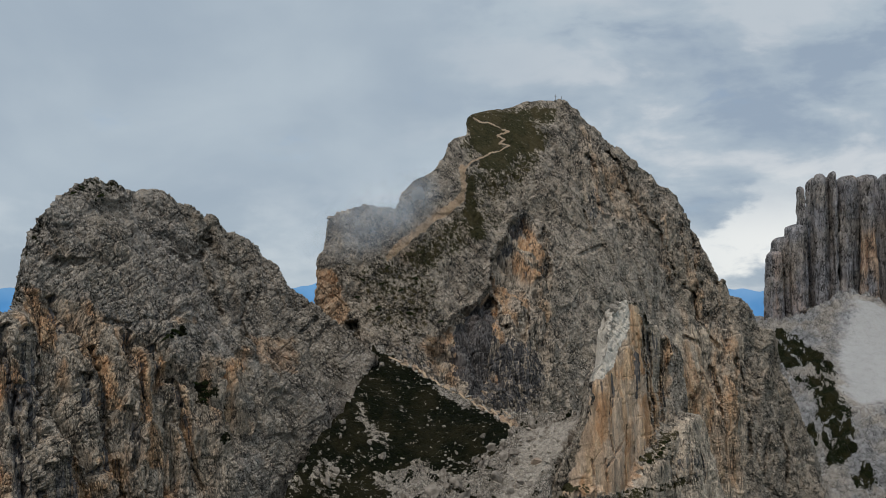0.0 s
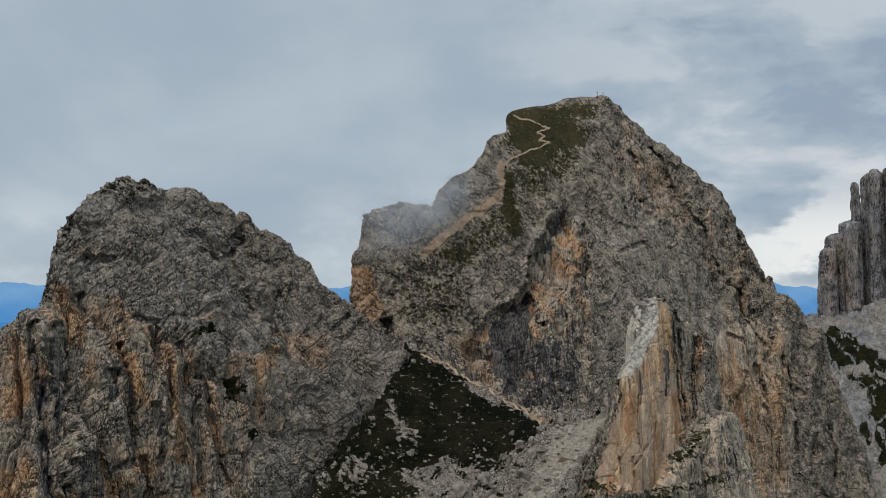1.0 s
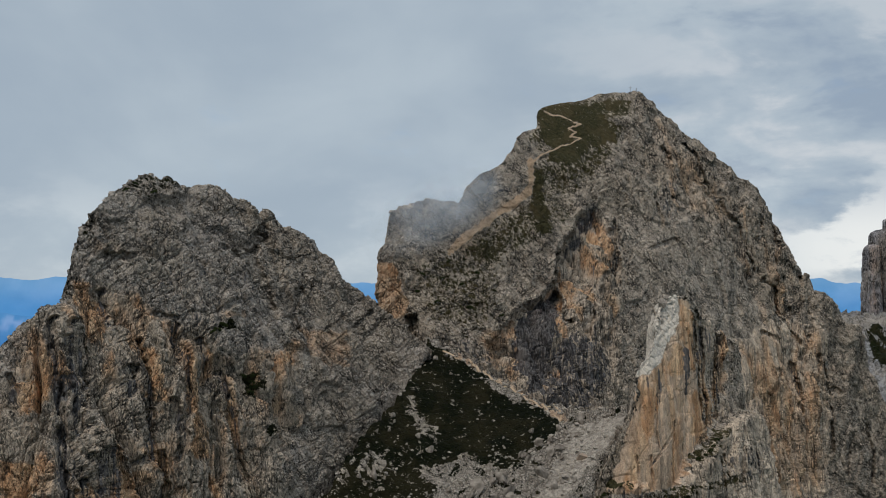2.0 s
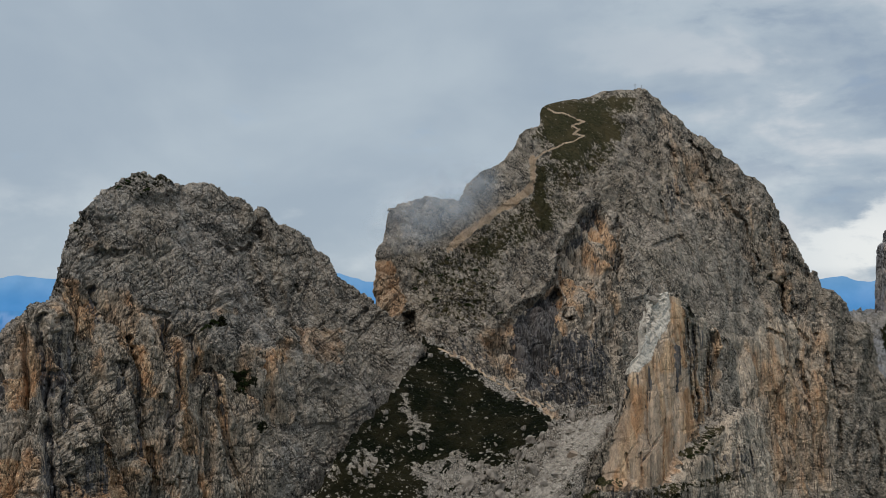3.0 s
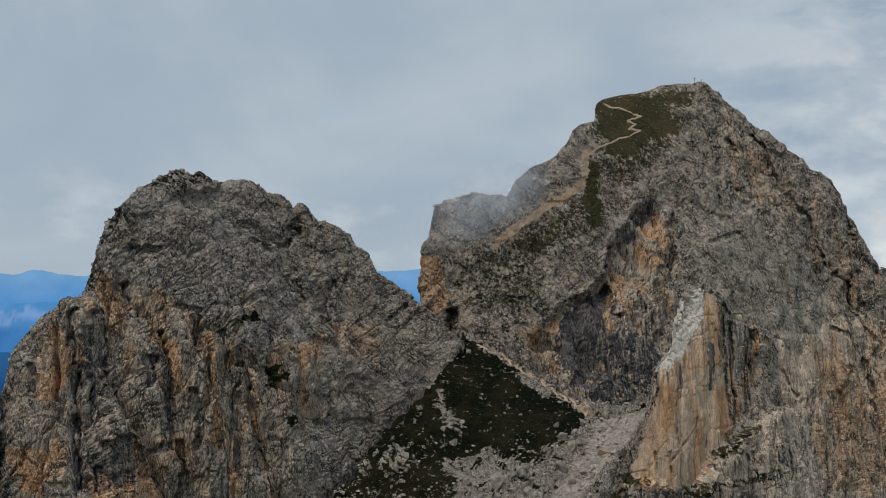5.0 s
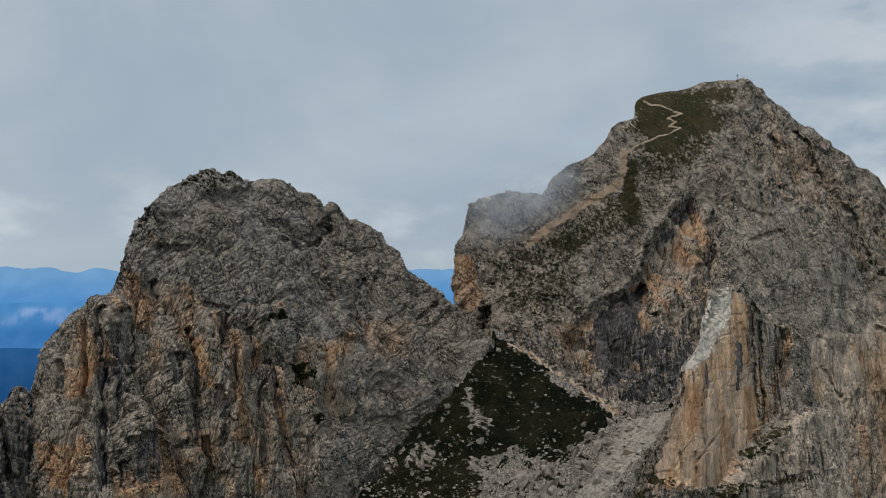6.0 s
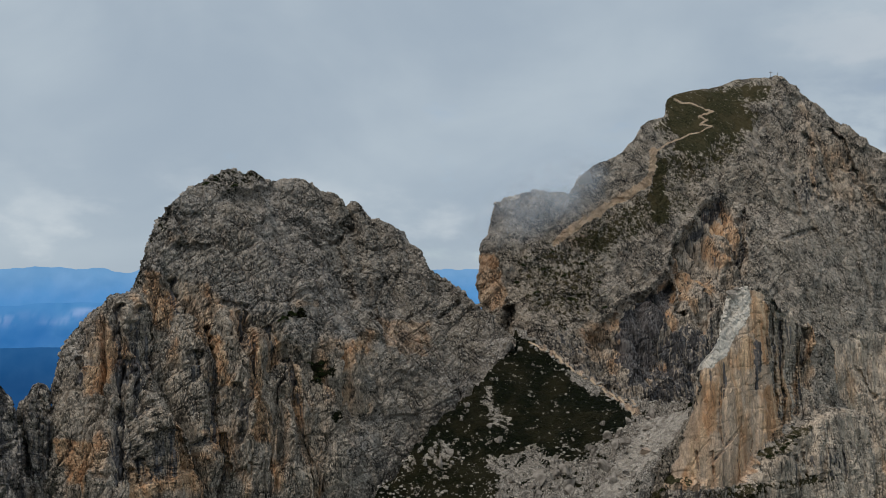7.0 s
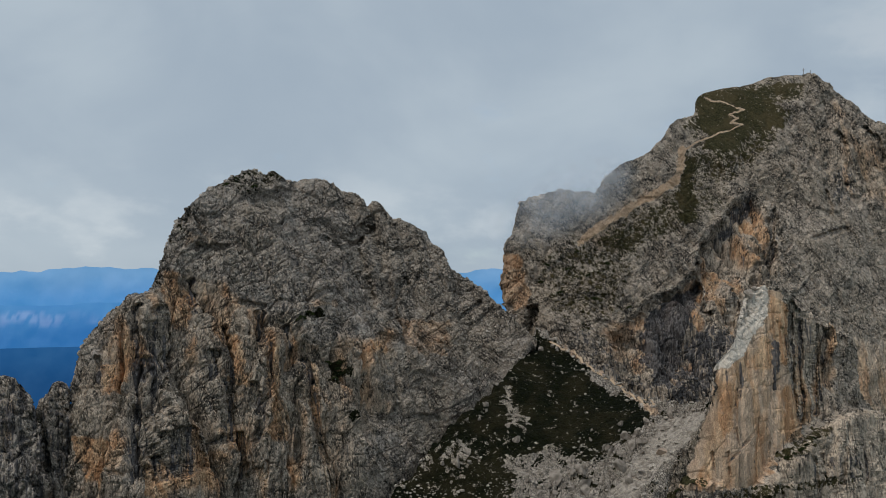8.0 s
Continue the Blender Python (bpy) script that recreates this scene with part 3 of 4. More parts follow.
# ---- the summit peak ----
def build_summit_peak():
    # body B
    left = [(-45, 446, 395), (-47, 447, 404), (-47, 449, 412), (-45, 452, 418), (-44, 455, 425), (-43, 460, 431), (-38, 464, 433), (-32, 471, 436), (-26, 477, 436), (-19, 484, 436), (-17, 493, 442), (-13, 504, 448), (-5, 521, 454), (0, 536, 462), (5, 553, 473), (11, 564, 476), (12, 575, 486), (19, 583, 490), (33, 597, 494), (43, 608, 499), (57, 617, 501)]
    middle = [(62, 620, 501), (73, 627, 494), (81, 632, 487), (89, 638, 481), (95, 642, 479), (100, 644, 474), (106, 648, 470), (112, 651, 467), (116, 655, 461), (123, 658, 459), (132, 664, 447), (138, 667, 438)]
    right = [(141, 668, 433), (146, 670, 423), (150, 672, 414), (153, 674, 407), (155, 674, 409), (159, 673, 400), (166, 675, 399), (172, 679, 393), (176, 683, 384), (181, 685, 382), (187, 688, 380), (192, 692, 360), (198, 693, 347), (207, 691, 321), (212, 687, 296), (216, 684, 281)]
    foot = [(-43, 438, 389), (-34, 432, 385), (-24, 422, 377), (-9, 428, 371), (6, 438, 363), (17, 447, 356), (29, 459, 356), (44, 483, 344), (67, 518, 332), (103, 562, 302), (129, 597, 296), (160, 633, 290), (194, 660, 285), (213, 672, 283)]
    pos, _, v = lofted(left + middle + right, foot, [0.7, 0.9, 1.15, 1.3, 1.45, 1.5, 1.4, 1.35, 1.3, 1.2], 860, 540, 36, (26, 90), 26, 90)
    nrm = normals(pos)
    lawn = inside(pos, [(13, 484), (19, 488), (46, 497), (56, 497), (52, 491), (46, 487), (53, 482), (51, 477), (42, 469), (36, 464), (32, 456), (20, 457), (12, 458), (17, 466), (10, 470)], 4, 7)
    turf = inside(pos, [(9, 454), (20, 460), (40, 471), (49, 476), (45, 464), (34, 453), (29, 442), (28, 428), (15, 420), (0, 414), (-14, 417), (-5, 429), (6, 438)], 6, 8)
    specks = inside(pos, [(-37, 412), (-14, 415), (2, 412), (-2, 389), (-14, 383), (-29, 389)], 8, 8)
    wall = inside(pos, [(40, 439), (51, 422), (49, 397), (44, 370), (29, 367), (13, 362), (0, 369), (-5, 381), (4, 391.5), (13.6, 397), (20, 404), (20.2, 413), (23.3, 422), (30.2, 433)], 1.6, 2.0)
    slab = inside(pos, [(53, 446), (75, 447), (108, 421), (137, 374), (109, 345), (70, 354), (54, 397)], 10, 8)
    crag = inside(pos, [(71, 489), (142, 423), (160, 390), (125, 385), (109, 424), (72, 447), (64, 470)], 8, 6)
    lower = inside(pos, [(68, 377), (96, 376), (138, 385), (166, 384), (158, 296), (76, 284)], 10, 8)
    top = smooth(0.86, 0.95, v) * smooth(8, 16, pos[..., 0]) * smooth(66, 52, pos[..., 0])
    lawn = np.maximum(lawn, 0.9 * top).astype(np.float32)
    shoulder = inside(pos, [(-6, 453), (8, 474), (20, 490), (27, 482), (13, 460), (0, 447)], 5)
    rim = 1 - 0.25 * smooth(0.94, 0.99, v).astype(np.float32) - 0.6 * smooth(0.90, 0.97, v).astype(np.float32) * shoulder
    flute = np.clip(0.12 + 0.75 * wall + 0.35 * crag + 0.5 * lower - 0.12 * slab, 0, 1)
    block = 1.0 - 0.5 * slab + 0.3 * crag - 0.9 * lawn - 0.3 * turf
    d = rock_relief(pos, flute * rim, np.clip(block, 0.08, 2) * rim, -32, 0.9, 1.1) + fbm(pos / 38.0 + 2, 2) * 4 * (1 - lawn)
    cave = inside(pos, [(-35, 391), (-30.7, 392), (-29.6, 383), (-32, 380), (-34, 385)], 0.8, 0.8)
    slot = line_weight(pos, [(19.1, 399.4), (20.7, 393.5), (22.9, 390), (25.2, 388)], 1.5, 0.5)
    lip = line_weight(pos, [(37.6, 440.7), (30.2, 433), (23.3, 422), (20.2, 413), (20, 404), (13.6, 397), (4.7, 391.5), (1.1, 385.5)], 3.5, 1.5)
    d = seated(d, v, 14) + 1.5 * lip * (1 - wall)
    wide_cracks = cut(pos, [
        [(85.1, 474.6), (91.1, 468), (92.1, 461), (100.3, 450), (106.7, 439), (114, 432), (120.3, 415)], [(137, 440), (137.9, 431), (136.9, 415)], [(159.2, 366.5), (155.9, 350)], [(47.4, 433), (46, 422), (46.7, 411), (44.4, 402)],
        [(141.4, 363), (143.4, 348), (141.9, 337)], [(129.9, 452), (137.5, 442.5), (139.6, 436)], [(188.5, 328), (188.9, 310), (187.9, 299)], [(163, 361.5), (164.1, 341), (162.6, 318)], [(121.6, 411), (135.5, 401), (136.6, 386)]], 1.7, 1.4)
    thin_cracks = cut(pos, [
        [(32.8, 401.5), (31.9, 392), (33.1, 382)], [(70, 443), (70.8, 432)], [(77.5, 446), (74.6, 436)], [(73.2, 470.7), (76.2, 465)], [(135.3, 405), (138.2, 385), (147.8, 373)], [(63.7, 419.5), (77.6, 425)], [(39.9, 406), (41.9, 388), (40.6, 379)],
        [(93.7, 363), (103, 350)], [(131, 360), (125, 350)], [(128, 438), (125, 424)], [(120.8, 379), (132, 374)], [(144, 391), (140, 383)], [(166, 349), (170, 345.6)], [(175, 325), (170.5, 305.5)], [(141.5, 407.6), (142, 394)], [(154, 377), (147, 359.5)]], 1.6, 1.2)
    # the cliff is undercut along its lip and runs out level with the slab on the other side
    from_lip = pos[..., 0] - np.interp(pos[..., 2], [385, 391, 397, 404, 413, 422, 433, 441], [1, 5, 13, 19, 20, 23, 30, 37])
    under = wall * smooth(20, 3, from_lip) * smooth(446, 424, pos[..., 2]) * (3.0 + 5.0 * smooth(362, 396, pos[..., 2]))
    deep = under + 1.5 * crag + 8 * cave + 7 * slot + 4.5 * wide_cracks + 2.8 * thin_cracks
    form, pos = pos, carved(pos, nrm, d, deep, (0, 1, 0))
    z = pos[..., 2]
    trail = line_weight(form, [(9, 458.8), (9.3, 449.5), (7.8, 442.5), (3.1, 438), (-2.5, 434), (-8.2, 428), (-13, 424), (-17.2, 420), (-20, 416.3)], 2.1, 1.4)
    steps = line_weight(form, [(15, 486), (18, 484), (22, 484), (27, 482), (32, 480), (29, 479), (26, 477), (28, 476), (30, 476), (28, 474), (27, 473), (30, 473), (32, 473), (27, 469), (23, 468), (19, 465), (14, 463), (11, 459), (9, 457)], 0.45, 0.5)
    lawn = lawn * (1 - 0.6 * smooth(0.965, 0.985, v) * smooth(488, 496, z))
    veg = np.maximum(lawn * 0.86, turf * (0.46 + 0.16 * smooth(440, 462, form[..., 2]))) + inside(form, [(8.7, 456.5), (13.4, 454), (15.6, 438), (16.6, 424), (11.2, 424.6), (9.4, 437)], 1.2, 3) * 0.46 + inside(form, [(-5.3, 430), (7, 437), (10, 424.7), (5, 415), (-4.2, 417), (-9.8, 423.7)], 2, 5) * 0.12 + specks * 0.47 - 2 * np.maximum(trail, steps)
    tall = perlin((pos + fbm(pos / 7.0, 2)[..., None] * 2) * np.array([1, 1, 0.15]) / 8.0 + 3)
    tint = inside(form, [(21.3, 413), (29.2, 419.5), (36.2, 429), (37.8, 436.6), (42.4, 434.5), (44.9, 421), (40, 409), (32.8, 397), (29.5, 388), (24.5, 384), (20.8, 386), (22.1, 397)], 2, 3)
    edge = inside(form, [(-48, 412), (-41.2, 411.4), (-36.7, 401), (-33.1, 397), (-35.8, 391), (-38.8, 388.5), (-46, 394)], 1.2, 2)
    ochre = 0.85 * smooth(-0.35, 0.15, tall) * tint + smooth(-0.05, 0.3, tall) * (0.75 * wall + 0.36 * lower + 0.5 * crag) + 0.34 * lower + 0.12 * crag + 0.7 * edge
    ochre = ochre + 0.6 * inside(form, [(-10.7, 382.7), (-4.7, 386.6), (1.4, 382.4), (2, 372.6), (-0.5, 371), (-6.4, 375)], 1.5, 3) + 0.35 * line_weight(form, [(-1, 436), (-9, 430), (-14, 424)], 3.0, 2)
    ochre = ochre + 0.45 * inside(form, [(-20, 417), (-11, 424), (-2, 415), (-6, 411)], 3, 4) + 0.15 * inside(form, [(123, 364), (140, 362), (132, 305), (113, 309)], 4, 6)
    streak_shade = 1.0 * inside(form, [(19.8, 400.2), (11.7, 394.7), (4.9, 388.5), (2.4, 380.4), (5.1, 372), (9.4, 364), (13.3, 362), (15.9, 367.7), (17.4, 380), (20.3, 388)], 1.2, 2) + 0.6 * inside(form, [(29, 431), (36.5, 441), (40.2, 439.5), (37.4, 429), (30.2, 423.6), (26.8, 415.8), (24.5, 418)], 1.5, 2)
    ochre = ochre + 0.22 * patches(form, [[(133, 350), (157, 350), (152, 305), (134, 306), (130, 326)], [(164, 364), (193, 359), (195, 338), (165, 341)], [(194, 308), (210, 300), (209, 288), (187, 291)]], 3, 5)
    # wide cracks get shade painted in beside the water streaks
    streak_shade = streak_shade + 0.35 * wide_cracks + 0.62 * inside(form, [(13, 374), (25, 384), (41, 380), (44, 366), (33, 356), (15, 356)], 4, 5) + 0.4 * inside(form, [(69, 456), (84, 454), (82, 437), (73, 436)], 3, 4)
    foot_wall = inside(form, [(-2, 374), (14, 384), (30, 388), (44, 382), (48, 362), (33, 350), (10, 350), (-16, 372)], 3, 4)
    thread = smooth(0.0, 0.3, perlin(pos * np.array([1, 1, 0.07]) / 2.2 + 41))
    streak_shade = streak_shade + 0.32 * thread * wall + 0.45 * inside(form, [(-14, 384), (0, 372), (14, 362), (30, 356), (18, 352), (-2, 362), (-20, 378)], 3, 4)
    zero = np.zeros(v.shape)
    weights = {"veg": veg, "ochre": ochre, "streak_shade": streak_shade, "pale": zero, "scree": zero, "calm": 0.3 * slab + 0.15 * wall + 0.1 * lower, "trod": np.maximum(trail, steps)}
    mountain("summit_peak", "tall pale dolomite peak with a grassy summit slope", "mountain", pos, weights, [
        ("grass_slope", lawn, ROCK_B, "short brownish-green alpine turf"),
        ("cliff", np.maximum(np.maximum(wall, edge), foot_wall), ROCK_C, "steep cliff with black water streaks"),
        ("fluted_wall", lower, ROCK_W, "fluted wall with tan runs"),
        ("slab", slab, ROCK_B, "smooth grey slab"),
        ("crag", crag, ROCK_B_UP, "broken rust-stained crags"),
        ("rock_face", None, ROCK_B, "")])
    return pos


summit = build_summit_peak()


# ---- the pillar in front of it ----
def build_pillar():
    # body C
    crest = [(26, 330, 342), (29, 332, 348), (33, 333, 355), (37, 333, 362), (40, 334, 372), (41, 336, 378), (45, 339, 383), (47, 344, 390), (49, 348, 398), (52, 350, 399), (55, 353, 399), (59, 358, 397), (62, 363, 394), (65, 370, 390), (69, 380, 387), (74, 387, 384), (77, 396, 375), (80, 408, 363), (87, 420, 356), (89, 414, 346), (89, 408, 329)]
    foot = [(25, 328, 337), (34, 328, 337), (44, 332, 336), (55, 345, 334), (65, 357, 332), (75, 364, 331), (84, 375, 329), (89, 393, 326)]
    pos, _, v = lofted(crest, foot, [1.0, 2.0, 2.6, 2.0, 1.2, 1.1, 1.0], 400, 350, 36, (-6, 40), 20, 60)
    nrm = normals(pos)
    face = inside(pos, [(42, 379.3), (45.4, 385), (51.5, 393.7), (53, 398), (57.1, 397), (59.1, 391), (58.3, 379), (60.3, 369), (61.6, 361), (57.1, 355.5), (53.9, 349.6), (49.8, 346), (41, 346), (32, 346), (36.8, 358.5), (39.9, 369)], 0.7, 1.0)
    cols = inside(pos, [(59.3, 395), (67, 389), (72, 386), (72, 361), (67.4, 361.5), (62.4, 360), (59.6, 370.7), (58.4, 382)], 1.0, 1.2)
    ledge = inside(pos, [(56.3, 353), (62.3, 356.7), (66.9, 360), (74.5, 363), (85.9, 356), (85.7, 346), (85.2, 329), (49.9, 336), (51, 345)], 1.5, 1.5)
    knob = inside(pos, [(33, 348.5), (42.5, 348), (43, 340), (31, 340)], 1.0, 1.0)
    scar = inside(pos, [(47, 394), (48, 400), (53.5, 400), (53.8, 394), (53.4, 390.5), (50.8, 386), (48, 381.5), (44.5, 377), (40.5, 377.5), (43.5, 385.2), (46, 390)], 0.8, 1.4)
    d = rock_relief(pos, 0.3 + 0.35 * cols - 0.16 * face + 0.2 * ledge, 0.75 - 0.5 * face - 0.1 * scar, 20, 0.7, 1.1)
    d = d + 4.5 * ledge + 2.5 * knob
    joints = cut(pos, [[(51.6, 364), (51.2, 359), (50.5, 353), (50.7, 347)], [(44.5, 353), (47.7, 356.7), (51.6, 361.5)], [(44.2, 355.5), (44.5, 350)], [(40.4, 355.6), (40.8, 351)], [(46.5, 372), (46.2, 362), (47, 357)], [(54.5, 357), (53.5, 351)]], 0.45, 0.35)
    grooves = cut(pos, [[(58.6, 391.4), (58.8, 381.7), (60, 370.7), (62, 361)], [(60.8, 391), (60.4, 378.5), (61.4, 366)], [(62.6, 389), (63, 372), (63.8, 361)], [(65.9, 388), (65.5, 374.6), (66.4, 363)], [(69, 386), (68.8, 370)]], 0.9, 0.4)
    seams = cut(pos, [[(62, 352), (61.5, 345)], [(66, 352), (66, 344)], [(70, 354), (70, 344)], [(74, 353), (75, 343)], [(79, 355), (79, 342)], [(36, 347), (36, 340)], [(40, 347), (39, 340)]], 0.8, 0.5)
    form, pos = pos, carved(pos, nrm, d, 0.9 * joints + 2.2 * grooves + 1.5 * seams, (0.05, 1, 0))
    zero = np.zeros(v.shape)
    tall = perlin((pos + fbm(pos / 5.0, 2)[..., None] * 2) * np.array([1, 1, 0.14]) / 4.0 + 3)
    hot = patches(form, [[(54.6, 396), (58.6, 393.6), (58.6, 377), (56.6, 378.7), (54, 386.6)], [(58.2, 370.7), (61.6, 367), (61.8, 357.6), (57.1, 356), (57.3, 363)], [(52.8, 385), (54.8, 385), (54.3, 377), (51.1, 377.5)], [(44.1, 373), (46.3, 376), (45.5, 361), (42.4, 360)]], 1.0, 2.0)
    ochre = face * (0.34 + 0.5 * smooth(-0.15, 0.35, tall)) * (1 - scar) + 1.0 * hot + 0.85 * cols * smooth(-0.1, 0.25, tall)
    thread = smooth(0.0, 0.3, perlin(pos * np.array([1, 1, 0.06]) / 1.6 + 41))
    streak_shade = 0.9 * patches(form, [[(54.8, 385), (56.7, 383.4), (56.3, 371), (54.9, 371)]], 0.5, 0.8) + 0.45 * thread * patches(form, [[(42.7, 379), (49.5, 379), (48.6, 368), (41, 369)]], 1.5, 2)
    # grooves and joints get painted shade along with the column streaks
    streak_shade = streak_shade + cols * 0.38 * thread + 0.3 * grooves + 0.35 * joints + 0.42 * patches(form, [[(60.6, 353), (65.7, 352.4), (64.6, 345.6), (59.9, 347)], [(66.6, 352), (76, 352), (75, 343), (67, 344)], [(33, 347), (42, 346.5), (42, 340), (32, 340)]], 1.0, 1.5)
    veg = 0.55 * cut(form, [[(57, 353.8), (61.4, 356.2), (66.9, 359)], [(50.7, 345.4), (59.6, 345.6), (71.6, 344.5)], [(43.8, 345), (54.6, 344)], [(33, 348.6), (38, 348.4)]], 1.7, 1.3) + 0.5 * inside(form, [(27, 343), (33, 350), (35, 348), (31, 342)], 1, 2)
    pale = scar * 1.3 + 0.30 * face * smooth(0.1, 0.4, perlin(pos / 4.0 + 19))
    weights = {"veg": veg, "ochre": ochre, "streak_shade": streak_shade, "pale": pale, "scree": zero, "calm": np.maximum(face * 0.8, scar)}
    mountain("rock_pillar", "orange limestone pillar with a fresh white rockfall scar", "rock pillar", pos, weights, [
        ("scar", scar, ROCK_B, "fresh white rockfall scar"),
        ("face", face, ROCK_P, "smooth orange-stained face"),
        ("ledge", ledge, ROCK_W, "grey ledge with grass tufts"),
        ("column", cols, ROCK_W, "dark-streaked rock columns"),
        ("flank", None, ROCK_B, "")])
    return pos


pillar = build_pillar()


# ---- the saddle: turf, scree and a trail ----
def saddle_height(x, y):
    ridge_y = 388.4 - 0.78 * x
    a, b = np.clip(x, -48, 45) / 50, (np.minimum(y, np.minimum(ridge_y, 404)) - 370) / 50
    z = 361 + 0.74 * a + 24.4 * b + 13.3 * a * a - 14.4 * a * b - 7.1 * b * b
    z = z + 4.0 * np.exp(-(((x + 8) / 18) ** 2) - (np.maximum(ridge_y - y, 0) / 11) ** 2)
    return z - 0.7 * np.maximum(y - ridge_y, 0)


def build_saddle():
    gx, gy = np.meshgrid(np.linspace(-75, 62, 400), np.linspace(315, 470, 380), indexing="ij")
    pos = np.stack([gx, gy, saddle_height(gx, gy)], -1)
    plan = (0, 1)
    lawn = inside(pos, [(-23, 404), (-16, 400), (-8, 393), (0, 387), (10, 379), (21, 366), (20, 358), (12, 353), (5, 349), (-4, 351), (-11, 351), (-13, 344), (-14, 338)] + [(-20, 318), (-60, 318)] + [(-53, 333), (-48, 339), (-43, 348), (-42, 355), (-36, 363), (-31, 375), (-29, 392)], 1.2, 2.5, plan)
    bare = 0.4 * inside(pos, [(-28, 375), (-25, 376), (-23, 371), (-17, 364), (-16, 358), (-21, 361), (-26, 368)], 1.2, 5, plan) + 0.25 * inside(pos, [(-45, 346), (-40, 345), (-37, 342), (-42, 338)], 1, 5, plan) + 0.3 * inside(pos, [(-36.5, 350), (-30.7, 352), (-30, 345), (-33.5, 342), (-36, 344)], 1, 3, plan) + 0.46 * inside(pos, [(-18.7, 350), (-5.6, 353), (-1.5, 348), (3.6, 342), (-2, 337), (-16, 338)], 2, 5, plan)
    bare = bare + 0.08 * inside(pos, [(-39, 350), (-31, 356), (-20, 357), (-15, 342), (-17, 338), (-49, 333), (-44, 344)], 2, 4, plan)
    bare = bare + 0.6 * inside(pos, [(-1, 389), (10, 380), (9, 375), (1, 380), (-3, 385)], 1.5, 3, plan)
    own = inside(pos, [(-26, 402), (-31, 375), (-38, 361), (-42, 350), (-47, 339), (-51, 333)] + [(-62, 316), (34, 316)] + [(27, 324), (33, 337), (38, 347), (42, 352)] + [(60, 400), (60, 468), (-24, 468)], 2.5, 2, plan)
    pos[..., 2] -= 30 * (1 - own)
    chute = inside(pos, [(25, 361), (41, 353), (37, 351), (33, 342), (27, 335), (21, 328), (11, 333), (18, 340), (21, 347), (21, 355)], 2, 3, plan)
    tuft = np.abs(perlin(pos / 2.6)) * 0.9 + np.abs(perlin(pos / 1.1)) * 0.4
    r, t, g = facets(pos / 2.2)
    rubble = np.maximum(r + t, -0.3) * 2.2
    pos[..., 2] += fbm(pos / 11.0, 3) * 1.3 + tuft * lawn + rubble * (1 - lawn) * (1 - 0.85 * chute) * 0.9
    speck = 0.22 * smooth(0.1, 0.4, perlin(pos / 2.0 + 3))
    veg = np.clip(lawn * (0.88 - 1.4 * speck) - bare, 0, 1) + 0.62 * (1 - lawn) * (1 - chute) * smooth(-0.02, 0.25, perlin(pos / 4.0))
    zero = np.zeros(gx.shape)
    worn = line_weight(pos, [(-14, 398), (-2, 389), (10, 380), (20, 367), (22, 362)], 1.3, 1.2, plan)
    veg = veg * (1 - 0.85 * worn)
    ochre = 0.85 * worn
    me = grid_mesh("slope", pos, {"veg": veg, "ochre": ochre, "streak_shade": zero, "pale": 0.66 * chute, "scree": (1 - lawn + bare) * (1 - worn) * (1 - 0.5 * chute), "calm": 0.75 * chute}, TURF)
    tagged(new("saddle_slope", me), "dark turf and pale scree saddle between rock peaks", "slope", kind="structure")
    return pos


saddle = build_saddle()


# ---- the towers across the valley ----
def column(cx, cy, z0, z1, rx, ry, taper, blunt, around, rows, relief):
    """A free rock column: a ring that narrows upwards and rounds off, roughened."""
    th = np.linspace(0, 2 * np.pi, around)[:, None]
    v = np.linspace(0, 1, rows)[None, :]
    r = (1 - taper * v) * (1 - np.clip((v - blunt) / (1 - blunt), 0, 1) ** 2.2) ** 0.5
    lobes = 1 + 0.16 * np.sin(3 * th + cx) + 0.10 * np.sin(5 * th + cy)
    pos = np.stack([cx + rx * lobes * r * np.cos(th), cy + ry * lobes * r * np.sin(th), z0 + (z1 - z0) * v + 0 * th], -1).astype(np.float32)
    nrm = normals(pos)
    d = relief(pos) * np.clip(1.6 * r, 0.15, 1)
    out = pos + nrm * d[..., None]
    out[-1] = out[0]
    return out


def far_height(x, y):
    z = np.minimum(288 + (y - 806) * 0.5 + (x - 260) * 0.06, 378)
    return z + smooth(60, 0, np.hypot(x - 342, (y - 1015) * 0.8)) * 24


